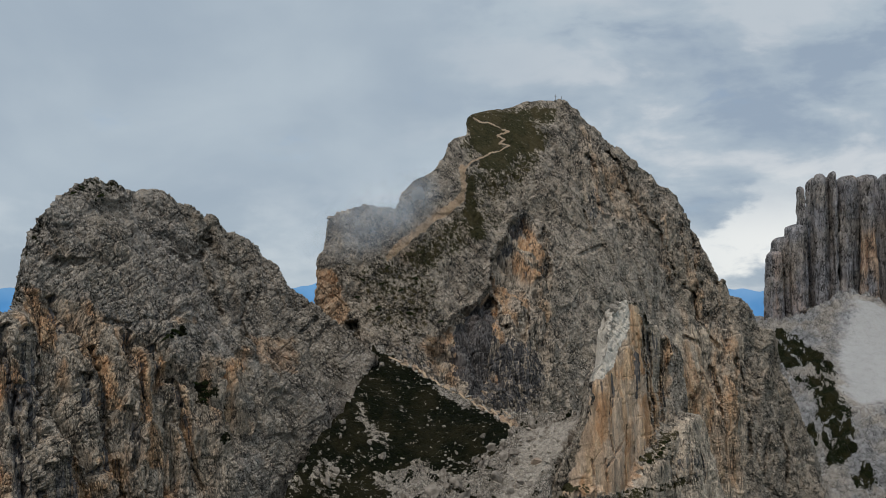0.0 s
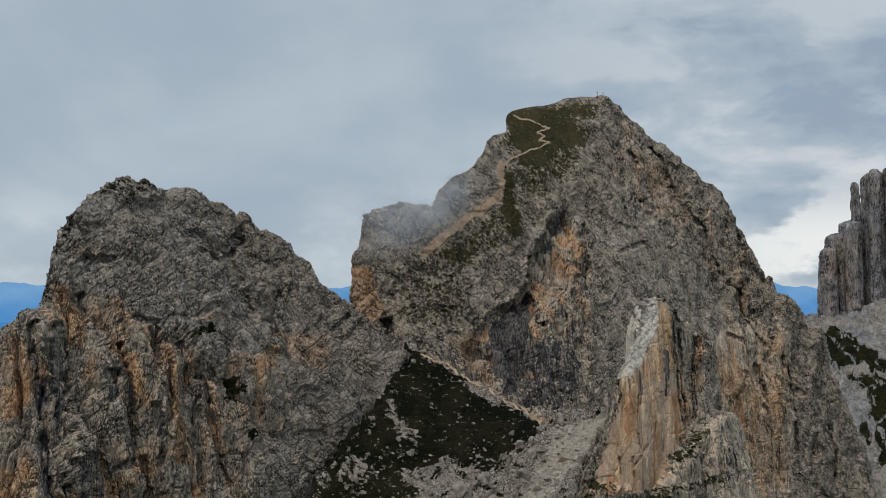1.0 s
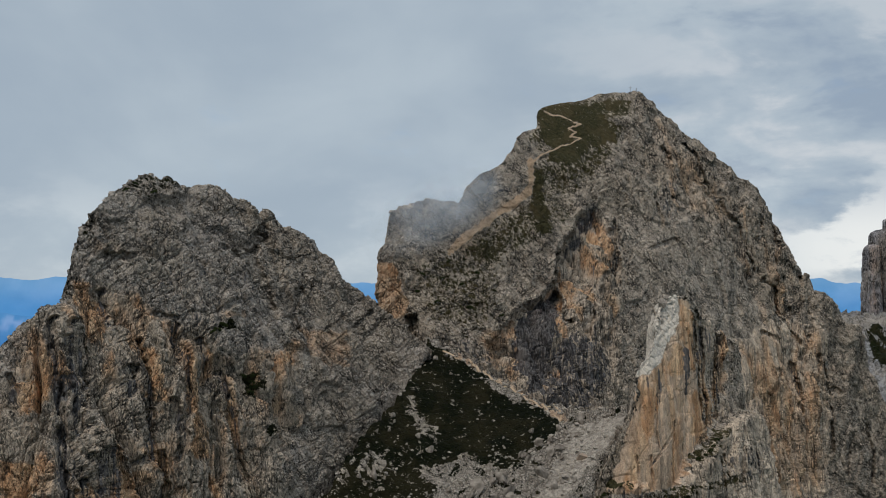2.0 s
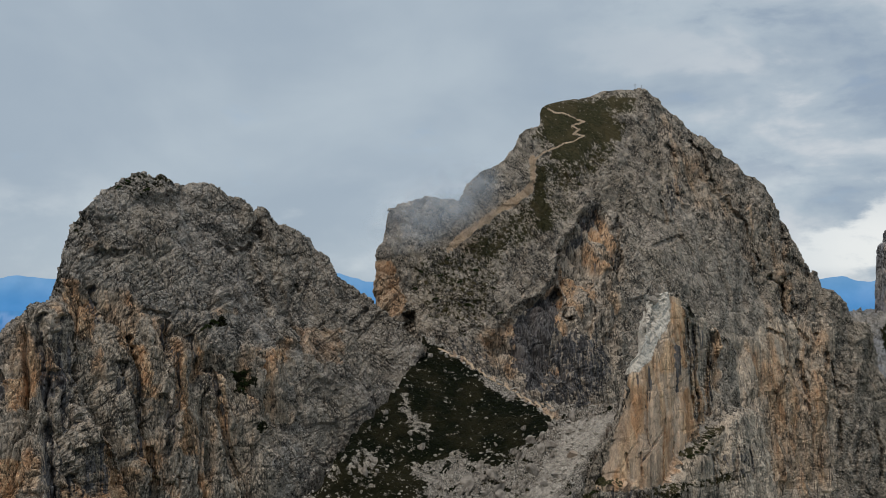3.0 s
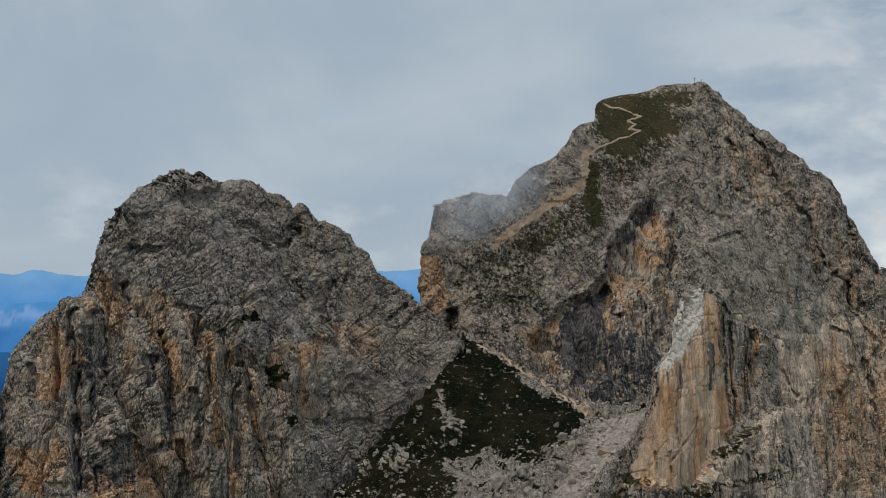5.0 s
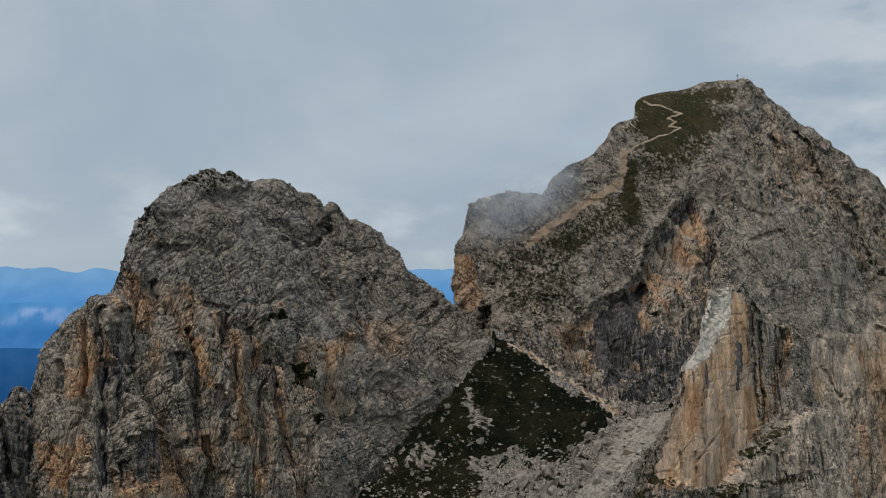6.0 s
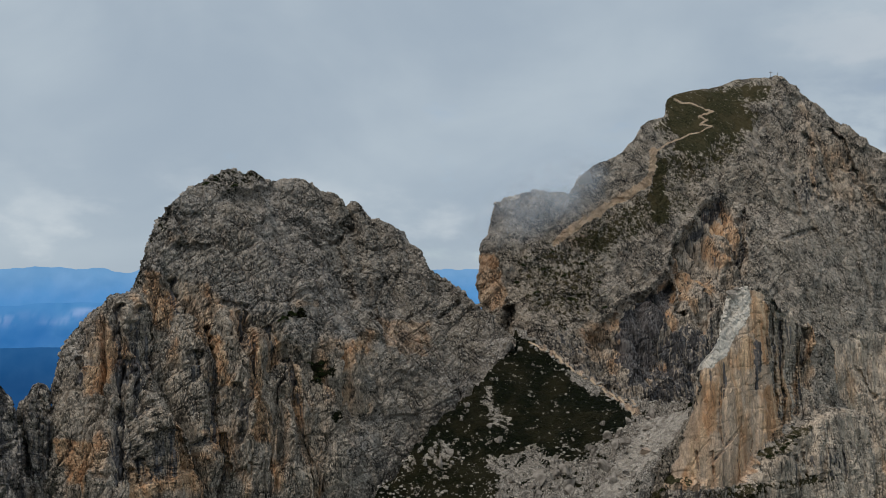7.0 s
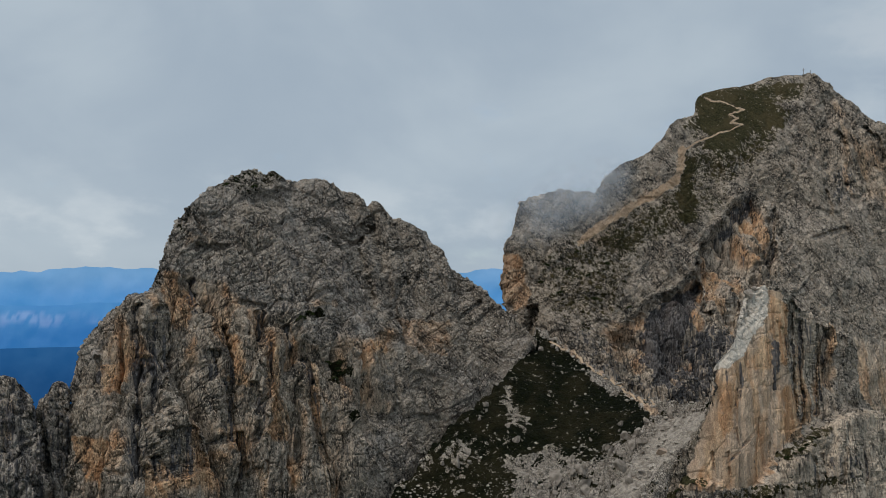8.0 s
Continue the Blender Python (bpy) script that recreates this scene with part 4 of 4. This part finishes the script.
def build_towers():
    towers = tagged(new("rock_towers"), "fluted dark dolomite towers above a scree cone", "mountain")
    towers.location = (320, 1035, 372)
    # across, depth, top, half width, half depth, taper
    plan = [(283, 1030, 439, 8.8, 12, 0.30), (302, 1032, 462, 9.6, 13, 0.16), (305, 1030, 494, 4.6, 7, 0.25), (322, 1032, 505, 7.2, 12, 0.10), (333.5, 1030, 507, 4.2, 9, 0.10), (342, 1033, 501, 5.2, 11, 0.14), (352, 1048, 505, 9.5, 12, 0.06), (364, 1030, 486, 9.5, 12, 0.55), (384, 1036, 506, 11, 14, 0.10), (328, 1048, 504, 14, 14, 0.08), (369, 1048, 506, 10, 13, 0.08), (295, 1046, 452, 13, 14, 0.2), (408, 1046, 500, 14, 18, 0.2), (434, 1052, 480, 18, 22, 0.35)]
    for k, (x, y, top, rx, ry, taper) in enumerate(plan):
        pos = column(x, y, 340, top, rx, ry, taper, 0.95, 110, 140, lambda p: rock_relief(p, np.full(p.shape[:-1], 0.22, np.float32), np.full(p.shape[:-1], 0.5, np.float32), 0, 0.9, 1.6))
        tall = perlin(pos * np.array([1, 1, 0.3]) / 14.0 + k)
        warm = {7: 0.75, 0: 0.45, 1: 0.4}.get(k, 0.1)
        ochre = smooth(0.15, 0.5, tall) * 0.35 + warm * smooth(475, 440, pos[..., 2]) * smooth(-0.35, 0.1, tall)
        zero = np.zeros(tall.shape)
        streak_shade = 0.34 * smooth(-0.05, 0.3, perlin(pos * np.array([1, 1, 0.1]) / 6.0 + 40))
        me = grid_mesh("spire", pos - np.array(towers.location), {"veg": zero, "ochre": ochre, "streak_shade": streak_shade, "pale": zero, "scree": zero, "calm": zero}, ROCK_T)
        part("spire", me, towers)
    gx, gy = np.meshgrid(np.linspace(170, 560, 300), np.linspace(720, 1080, 260), indexing="ij")
    pos = np.stack([gx, gy, far_height(gx, gy)], -1)
    plan = (0, 1)
    cone = inside(pos, [(338, 994), (324, 970), (312, 954), (299, 926), (292, 887), (287, 862), (315, 868)] + [(470, 935), (440, 985)], 9, 12, plan)
    pos[..., 2] += fbm(pos / 28, 4) * 5 * (1 - 0.85 * cone)
    green = np.zeros(gx.shape)
    for area in ([(261, 974), (274, 980), (296, 924), (295, 900), (288, 894), (277, 922), (256, 916)], [(272, 912), (293, 902), (288, 865), (283, 830), (270, 810), (252, 803), (258, 831), (267, 863)], [(276, 814), (284, 800), (281, 787), (266, 789)], [(254, 858), (261, 847), (253, 814), (248, 826)], [(264, 916), (271, 907), (267, 885), (264, 893)]):
        green = np.maximum(green, inside(pos, area, 2.5, 7, plan))
    ribs = fbm(np.stack([(pos[..., 0] + 0.5 * pos[..., 1]) / 5.0, (pos[..., 1] - 0.5 * pos[..., 0]) / 22.0, pos[..., 2] * 0], -1), 4, 0.6)
    green = green * smooth(-0.45, -0.12, ribs)
    r, t, g = facets(pos / 6.0)
    pos[..., 2] += (r + t) * 5.0 * (1 - cone)
    veg = 0.95 * green * (1 - cone)
    zero = np.zeros(gx.shape)
    path = line_weight(pos, [(256, 858), (264, 855), (285, 855), (315, 865)], 1.6, 0, plan)
    me = grid_mesh("scree_slope", pos, {"veg": veg - path, "ochre": zero, "streak_shade": zero, "pale": cone + 0.6 * path, "scree": zero, "calm": cone * 2}, ROCK_F)
    tagged(new("scree_slope", me), "pale scree and dark grass slope under the towers", "slope", kind="structure")
    return pos


far_slope = build_towers()


# ---- dark pinnacles beside the rounded peak ----
def build_pinnacles():
    plan = [(-131, 270, 345), (-122, 280, 344), (-130, 286, 342), (-123, 267, 346), (-143, 267, 345)]
    tops = [(-131, 270, 376), (-122, 280, 374), (-132, 286, 362), (-122, 267, 356), (-144, 267, 379)]
    wide = [(14, 9, 0.5), (5.5, 4.5, 0.35), (13, 7, 0.3), (6.0, 4, 0.5), (10, 8, 0.4)]
    for (x, y, z0), (_, _, z1), (rx, ry, taper) in zip(plan, tops, wide):
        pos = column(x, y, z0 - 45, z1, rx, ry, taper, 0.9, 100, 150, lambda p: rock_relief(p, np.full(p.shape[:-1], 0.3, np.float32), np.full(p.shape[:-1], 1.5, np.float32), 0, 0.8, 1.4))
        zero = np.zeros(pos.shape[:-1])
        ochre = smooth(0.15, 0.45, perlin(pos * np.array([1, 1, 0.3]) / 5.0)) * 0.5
        # the constant 0.5 paints the pinnacles' shade into their rock colour
        me = grid_mesh("pinnacle", pos - np.array([x, y, z0 - 45]), {"veg": zero, "ochre": ochre, "streak_shade": zero + 0.5, "pale": zero, "scree": zero}, ROCK_A)
        ob = tagged(new("rock_pinnacle", me), "weathered rock pinnacle beside the rounded peak, painted dark for shade", "rock pinnacle", "pinnacles")
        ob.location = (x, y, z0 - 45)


build_pinnacles()


# ---- far ranges ----
def build_range(name, label, a0, a1, radius, top, rough, jag, base, mat, seed, cliff=False):
    """A range on the rim of the view, by bearing."""
    az = np.radians(np.linspace(a0, a1, 600))
    xs = az * radius
    h = top + fbm(np.stack([xs / rough, xs * 0 + seed, xs * 0], -1), 6, 0.5) * jag
    v = np.linspace(0, 1, 44)[None, :]
    q = np.stack([xs[:, None] + 0 * v, 0 * xs[:, None] + 400 * v, base + (h[:, None] - base) * v ** 0.8], -1)
    far = radius - (1 - v) * 260 + fbm(q / 120.0 + seed, 4) * 70 * (1 - v * 0.5)
    pos = np.stack([30 + far * np.sin(az)[:, None], far * np.cos(az)[:, None], q[..., 2]], -1)
    w = {}
    if cliff:
        drop = h[:, None] - pos[..., 2] + fbm(q / 90.0, 3) * 30
        w["cliff"] = 0.5 * smooth(14, 24, drop) * smooth(70, 45, drop) * smooth(-0.3, -0.05, fbm(q * np.array([1, 1, 0.2]) / 260.0 + 2, 2)) * smooth(0.25, -0.05, fbm(q * np.array([1, 1, 0.15]) / 22.0, 3))
    tagged(new(name, grid_mesh(name, pos, w, mat)), label, "mountains", kind="structure")


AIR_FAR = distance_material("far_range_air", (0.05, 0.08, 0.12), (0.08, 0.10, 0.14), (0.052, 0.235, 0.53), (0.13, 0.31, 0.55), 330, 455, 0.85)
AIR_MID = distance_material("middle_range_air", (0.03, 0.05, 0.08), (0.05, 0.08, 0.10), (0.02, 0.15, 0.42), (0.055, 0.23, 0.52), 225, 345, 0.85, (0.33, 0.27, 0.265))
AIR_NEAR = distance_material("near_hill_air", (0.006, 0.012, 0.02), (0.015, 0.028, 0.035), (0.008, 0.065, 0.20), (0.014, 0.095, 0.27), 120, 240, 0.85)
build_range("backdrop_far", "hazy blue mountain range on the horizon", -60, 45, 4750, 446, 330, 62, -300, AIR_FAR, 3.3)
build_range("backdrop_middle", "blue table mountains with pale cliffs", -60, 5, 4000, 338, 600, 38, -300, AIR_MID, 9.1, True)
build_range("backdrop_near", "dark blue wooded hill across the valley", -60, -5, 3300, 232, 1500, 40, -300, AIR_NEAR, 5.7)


# ---- trails ----
def on_wall(grid, x, z):
    """The place on a wall's outer face at a spot across and a height, and the way it faces."""
    d = (grid[..., 0] - x) ** 2 + (grid[..., 2] - z) ** 2
    near = d < max(d.min() * 2, 1.2)
    i = np.argwhere(near)
    k = i[np.argmin(grid[near][:, 1])]
    return grid[k[0], k[1]]


def ribbon(name, points, width, seed):
    """A trodden strip along places on the ground, of uneven width."""
    pts = np.array(points, float)
    side = np.gradient(pts, axis=0)
    side = np.cross(side, (0.0, -0.35, 1.0))
    side /= np.linalg.norm(side, axis=1, keepdims=True)
    w = width * (0.7 + 0.6 * np.random.RandomState(seed).rand(len(pts)))[:, None] / 2
    rows = [pts - side * w, pts + (0, -0.01, 0.02), pts + side * w]
    pos = np.stack(rows, 1)
    return grid_mesh(name, pos, {}, GRAVEL)


def dense(line, step):
    out = []
    for a, b in zip(line, line[1:]):
        n = max(2, int(math.hypot(b[0] - a[0], b[1] - a[1]) / step))
        out += [(a[0] + (b[0] - a[0]) * k / n, a[1] + (b[1] - a[1]) * k / n) for k in range(n)]
    return out + [line[-1]]


def ground_z(x, y):
    """Height of the saddle's surface."""
    i = np.clip((x - saddle[0, 0, 0]) / (saddle[1, 0, 0] - saddle[0, 0, 0]), 0, saddle.shape[0] - 2)
    j = np.clip((y - saddle[0, 0, 1]) / (saddle[0, 1, 1] - saddle[0, 0, 1]), 0, saddle.shape[1] - 2)
    a, b = int(i), int(j)
    f, g = i - a, j - b
    z = saddle[..., 2]
    return float(z[a, b] * (1 - f) * (1 - g) + z[a + 1, b] * f * (1 - g) + z[a, b + 1] * (1 - f) * g + z[a + 1, b + 1] * f * g)


def build_trails():
    lines = [[(15, 486), (18, 484), (22, 484), (27, 482), (32, 480)], [(32, 480), (29, 479), (26, 477), (28, 476), (30, 476)], [(30, 476), (28, 474), (27, 473), (30, 473), (32, 473)], [(32, 473), (27, 469), (23, 468), (19, 465), (14, 463), (11, 459), (9, 457)]]
    wide = [0.22, 0.32, 0.32, 0.24]
    for k, (line, w) in enumerate(zip(lines, wide)):
        pts = [on_wall(summit, x, z) + np.array([0, -0.15, 0.15]) for x, z in dense(line, 1.2)]
        pts = np.array(pts)
        pts[1:-1] = (pts[:-2] + pts[1:-1] + pts[2:]) / 3
        tagged(new("trail", ribbon("trail", pts, w, k)), "worn pale gravel footpath on the summit slope", "path", kind="structure")
    lines = [[(-18, 400), (-8, 394), (0, 387), (10, 380), (18, 371), (21, 363)], [(15, 376), (19, 373), (21, 371), (20, 370), (21, 363)]]
    for k, line in enumerate(lines):
        pts = [(x, y - 0.6, ground_z(x, y - 0.6) + 0.18) for x, y in dense(line, 1.0)]
        tagged(new("trail", ribbon("trail", pts, 0.8, 20 + k)), "pale footpath along the grassy saddle ridge", "path", kind="structure")


build_trails()


# ---- the summit cross ----
def bar_mesh(name, size, mat):
    bm = bmesh.new()
    bmesh.ops.create_cube(bm, size=1)
    bmesh.ops.scale(bm, vec=size, verts=bm.verts)
    bmesh.ops.bevel(bm, geom=bm.edges[:], offset=min(size) * 0.15, segments=1, affect="EDGES")
    me = bpy.data.meshes.new(name)
    bm.to_mesh(me)
    bm.free()
    me.materials.append(mat)
    return me


def build_cross():
    x, y, _ = on_wall(summit, 57, 500)
    top = summit[np.abs(summit[..., 0] - x) < 1.5][:, 2].max()
    cross = tagged(new("summit_cross"), "weathered wooden summit cross on the highest rocks", "cross")
    cross.location = (x + 1.0, y + 1.0, top - 1.0)
    post = part("post", bar_mesh("post", (0.26, 0.26, 3.8), WOOD), cross)
    post.location = (0, 0, 1.9)
    beam = part("beam", bar_mesh("beam", (1.5, 0.22, 0.22), WOOD), cross)
    beam.location = (0, -0.05, 3.0)
    marker = tagged(new("marker_post", bar_mesh("marker_post", (0.3, 0.3, 1.5), WOOD)), "short weathered wooden post beside the summit cross", "post")
    px = x + 4.2
    marker.location = (px, y + 3.0, summit[np.abs(summit[..., 0] - px) < 0.6][:, 2].max() + 0.35)
    foot = part("base", stone_mesh("base", 5, STONE), cross, "heap of grey stones")
    foot.scale = (1.0, 1.0, 0.6)
    foot.location = (0, 0, 0.6)


# ---- boulders and stones ----
def stone_points(seed, detail=2):
    bm = bmesh.new()
    bmesh.ops.create_icosphere(bm, subdivisions=detail, radius=1)
    rnd = np.random.RandomState(seed)
    cuts = rnd.normal(size=(15, 3))
    cuts /= np.linalg.norm(cuts, axis=1, keepdims=True)
    far = 0.26 + 0.34 * rnd.rand(15)
    for v in bm.verts:
        p = np.array(v.co)
        p *= 1 + 0.15 * float(perlin(p[None] * 1.7 + seed)[0])
        for c, f in zip(cuts, far):
            over = p @ c - f
            if over > 0:
                p = p - c * over * 0.97
        v.co = p * (1.7, 1.45, 1.3)
    return bm


def stone_mesh(name, seed, mat):
    bm = stone_points(seed)
    me = bpy.data.meshes.new(name)
    bm.to_mesh(me)
    bm.free()
    me.materials.append(mat)
    return me


def lay(mesh, x, y, z, size, turn, label, group):
    ob = tagged(new("boulder", mesh), label, "boulder", group)
    ob.matrix_basis = pose(x, y, z + size * 0.4, turn * 0.3, turn * 0.2, turn) @ Matrix.Diagonal((size, size, size, 1))
    return ob


def build_boulders():
    shapes = [stone_mesh("boulder", k, STONE) for k in range(5)]
    brown = stone_mesh("boulder", 11, RUST_STONE)
    rnd = random.Random(4)
    x, y = [(26, 342)][0]
    lay(brown, x, y, ground_z(x, y), 1.5, 20, "large brown boulder lying on pale scree", "boulders on the scree")
    for x, y, size in ((15, 340, 2.1), (17.7, 346.5, 1.9), (10.2, 350.6, 1.6), (-2.6, 341.6, 2.6), (25.9, 360.4, 1.7), (25.3, 354, 1.3), (3.6, 342.8, 1.7), (18.4, 335.4, 1.8), (21.5, 336.7, 1.4), (-17.7, 354.7, 1.5), (-33, 345, 1.5), (-31, 348, 1.3)):
        lay(rnd.choice(shapes), x, y, ground_z(x, y) - size * 0.15, size, rnd.uniform(0, 360), "big angular grey block lying in the scree", "boulders on the scree")
    heap = [(13, 356), (19, 357), (16, 351), (22, 353), (11, 350), (4, 348), (7, 344), (1, 342), (-4, 341), (13, 338), (8, 348), (18, 345), (20, 337), (-2, 347), (3, 338), (-9, 340)]
    for x, y in heap:
        for _ in range(3):
            a, b = x + rnd.gauss(0, 2.5), y + rnd.gauss(0, 2.5)
            size = rnd.uniform(0.6, 1.0) * rnd.choice((0.8, 1.2, 1.9))
            lay(rnd.choice(shapes), a, b, ground_z(a, b), size, rnd.uniform(0, 360), "angular grey boulder on the scree slope", "boulders on the scree")
    lawn = [(-31, 347), (-32, 358), (-29, 362), (-26, 367), (-16, 355), (-20, 397), (-13, 388), (-22, 358), (-36, 340), (4, 358), (15, 375), (5, 382)]
    for x, y in lawn:
        for _ in range(2):
            a, b = x + rnd.gauss(0, 1.5), y + rnd.gauss(0, 1.5)
            lay(rnd.choice(shapes), a, b, ground_z(a, b), rnd.uniform(0.4, 1.0), rnd.uniform(0, 360), "pale grey boulder standing in dark turf", "boulders in the turf")
    tip = [(49, 397), (50, 397), (51, 398)]
    for (x, z), size in zip(tip, (1.5, 1.0, 0.8)):
        p = on_wall(pillar, x, z)
        lay(shapes[1], p[0], p[1] + 0.4, p[2] - 0.2, size, 40 * size, "white fresh-broken block on the pillar tip", "blocks on the pillar")


def build_stones():
    """Loose stones that nobody could count, joined."""
    rnd = np.random.RandomState(3)
    bm = stone_points(2, 1)
    base = np.array([v.co for v in bm.verts])
    tris = np.array([[v.index for v in f.verts] for f in bm.faces])
    bm.free()
    lawn = np.array([(-22, 401), (20, 365), (12, 355), (-4, 353), (-13, 344), (-28, 338), (-44, 336), (-39, 352), (-28, 375)], float)
    places = []
    while len(places) < 3000:
        x, y = rnd.uniform(-58, 34), rnd.uniform(322, 404)
        p = np.array([[x, y, 0.0]])
        on_lawn = inside(p, [tuple(q) for q in lawn], 1.5, 0, (0, 1))[0] > 0.5
        clump = float(perlin(p / 8.0 + 3)[0] + 0.5 * perlin(p / 2.5 + 9)[0])
        if on_lawn and clump < 0.14 + 0.3 * rnd.rand():
            continue
        places.append((x, y, ground_z(x, y), (0.13 + 0.5 * rnd.rand() ** 3.5) * (1.0 if on_lawn else 1.25)))
    verts, faces = [], []
    for k, (x, y, z, r) in enumerate(places):
        a = rnd.rand() * 6.28
        c, s_ = math.cos(a), math.sin(a)
        turn = np.array([[c, -s_, 0], [s_, c, 0], [0, 0, 1]])
        verts.append(base @ turn.T * r * (0.7 + 0.6 * rnd.rand(3)) * (0.85, 0.85, 1.25) + (x, y, z + r * 0.6))
        faces.append(tris + k * len(base))
    me = bpy.data.meshes.new("stones")
    me.from_pydata(np.concatenate(verts).tolist(), [], np.concatenate(faces).tolist())
    me.materials.append(PALE_STONE)
    tagged(new("stones", me), "scattered pale stones in turf and scree", "stones", kind="stuff")


def tuft_geometry(rnd, n, spread, height, leaf):
    """Blades or leaf sprays of a low plant: thin folded triangles that lean out from its middle."""
    verts, faces = [], []
    for _ in range(n):
        a, r = rnd.uniform(0, 6.283), spread * math.sqrt(rnd.random())
        x, y, h = r * math.cos(a), r * math.sin(a), height * rnd.uniform(0.35, 1.0) * (1.1 - 0.6 * r / spread)
        b = rnd.uniform(0, 6.283)
        dx, dy = leaf * math.cos(b), leaf * math.sin(b)
        lean = rnd.uniform(0.2, 0.6) * leaf * 2
        k = len(verts)
        z = rnd.uniform(0, 0.6) * h
        verts += [(x - dx, y - dy, z), (x + dx, y + dy, z), (x + lean * math.cos(a), y + lean * math.sin(a), h), (x - dy * 0.5, y + dx * 0.5, (z + h) / 2)]
        faces += [(k, k + 3, k + 2), (k + 3, k + 1, k + 2)]
    return verts, faces


def build_shrubs():
    rnd = random.Random(12)
    shapes = []
    for _ in range(3):
        me = bpy.data.meshes.new("foliage")
        v, f = tuft_geometry(rnd, 420, 1.0, 0.9, 0.10)
        me.from_pydata(v, [], f)
        me.materials.append(SHRUB)
        stem = bar_mesh("stem", (0.10, 0.10, 0.5), WOOD)
        shapes.append((me, stem))
    spots_a = [(-67, 376), (-65, 374), (-65, 375), (-65, 373), (-65, 377), (-74, 390), (-73, 390), (-72, 391), (-97, 430), (-101, 432), (-102, 430)]
    spots_c = [(58, 354), (60, 355), (62, 356), (64, 357), (66, 358), (29, 344), (31, 346)]
    spots_b = [(-29, 407), (-22, 405), (-15, 403), (-10, 408), (-3, 401), (-23, 397), (-12, 395), (0, 391), (-20, 412), (-32, 401)]
    for wall, spots, says in ((round_peak, spots_a, "dark green dwarf shrub clinging to grey rock"), (pillar, spots_c, "dark green dwarf shrub on a grassy rock ledge"), (summit, spots_b, "low dark green shrub on a pale rock slope")):
        for x, z in spots:
            p = on_wall(wall, x, z)
            foliage, stem = rnd.choice(shapes)
            size = rnd.uniform(0.9, 1.7) * (0.6 if wall is pillar else 0.8)
            shrub = tagged(new("shrub"), says, "shrub", "dwarf shrubs")
            shrub.matrix_basis = pose(p[0], p[1] - 0.3, p[2] - 0.1, 25, 0, rnd.uniform(0, 360)) @ Matrix.Diagonal((size, size, size, 1))
            part("foliage", foliage, shrub)
            part("stem", stem, shrub)


def build_grass():
    """Tussocks over the saddle's turf, joined: nobody could count them."""
    rnd = random.Random(21)
    verts, faces = [], []
    lawn = [(-22, 401), (-15, 400), (-1, 389), (19, 364), (12, 355), (3, 351), (-11, 352), (-14, 344), (-28, 338), (-43, 335), (-38, 352), (-29, 373)]
    xs, ys = [p[0] for p in lawn], [p[1] for p in lawn]
    while len(faces) < 60000:
        x, y = rnd.uniform(min(xs), max(xs)), rnd.uniform(min(ys), max(ys))
        p = np.array([[x, y, 0.0]])
        if inside(p, lawn, 1.0, 0, (0, 1))[0] < 0.5 or float(perlin(p / 6.0 + 3)[0]) > 0.28:
            continue
        z = ground_z(x, y)
        size = rnd.uniform(0.3, 0.75)
        v, f = tuft_geometry(rnd, 7, size, size * 0.9, 0.09)
        k = len(verts)
        verts += [(x + a, y + b, z + c - 0.05) for a, b, c in v]
        faces += [(a + k, b + k, c + k) for a, b, c in f]
    me = bpy.data.meshes.new("grass")
    me.from_pydata(verts, [], faces)
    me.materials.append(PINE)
    tagged(new("grass", me), "dark green tussock grass on the saddle", "grass", kind="stuff")


build_cross()
build_boulders()
build_stones()
build_shrubs()
build_grass()


# ---- the wisp of mist on the shoulder ----
def build_mist():
    m = bpy.data.materials.new("mist")
    m.use_nodes = True
    m.node_tree.nodes.clear()
    n = Nodes(m.node_tree)
    pos = n.add("ShaderNodeTexCoord").outputs["Object"]
    soft = n.noise(pos, 0.07, 5, 0.55)
    weight = n.math("MULTIPLY", n.attr("thick"), n.ramp(soft, 0.32, 0.66, 0.25, 1.0))
    white = n.add("ShaderNodeBsdfDiffuse")
    n.put(white.inputs["Color"], (0.85, 0.87, 0.9))
    through_it = n.add("ShaderNodeBsdfTranslucent")
    n.put(through_it.inputs["Color"], (0.85, 0.87, 0.9))
    both = n.add("ShaderNodeMixShader")
    n.put(both.inputs[1], white.outputs[0])
    n.put(both.inputs[2], through_it.outputs[0])
    clear = n.add("ShaderNodeBsdfTransparent")
    mix = n.add("ShaderNodeMixShader")
    n.put(mix.inputs[0], weight)
    n.put(mix.inputs[1], clear.outputs[0])
    n.put(mix.inputs[2], both.outputs[0])
    n.put(n.add("ShaderNodeOutputMaterial").inputs["Surface"], mix.outputs[0])
    mist = tagged(new("mist_wisp"), "thin grey mist drifting over the rock shoulder", "mist", kind="stuff")
    mist.location = (-20, 450, 420)
    for k, (x, y, z, rx, rz, dense_) in enumerate([(-34, 440, 424, 20, 14, 0.34), (-27, 446, 429, 22, 15, 0.34), (-15, 462, 438, 22, 14, 0.34), (-22, 456, 433, 26, 18, 0.3)]):
        gx, gz = np.meshgrid(np.linspace(-1, 1, 50), np.linspace(-1, 1, 40), indexing="ij")
        p = np.stack([x + gx * rx, y + 8 * gx + 5 * (gx ** 2 + gz ** 2), z + gz * rz + gx * 5], -1)
        p[..., 1] += fbm(p / 9.0 + k, 3) * 4
        thick = dense_ * smooth(1.0, 0.15, np.hypot(gx, gz))
        part("veil", grid_mesh("veil", p - np.array(mist.location), {"thick": thick}, m), mist)


build_mist()
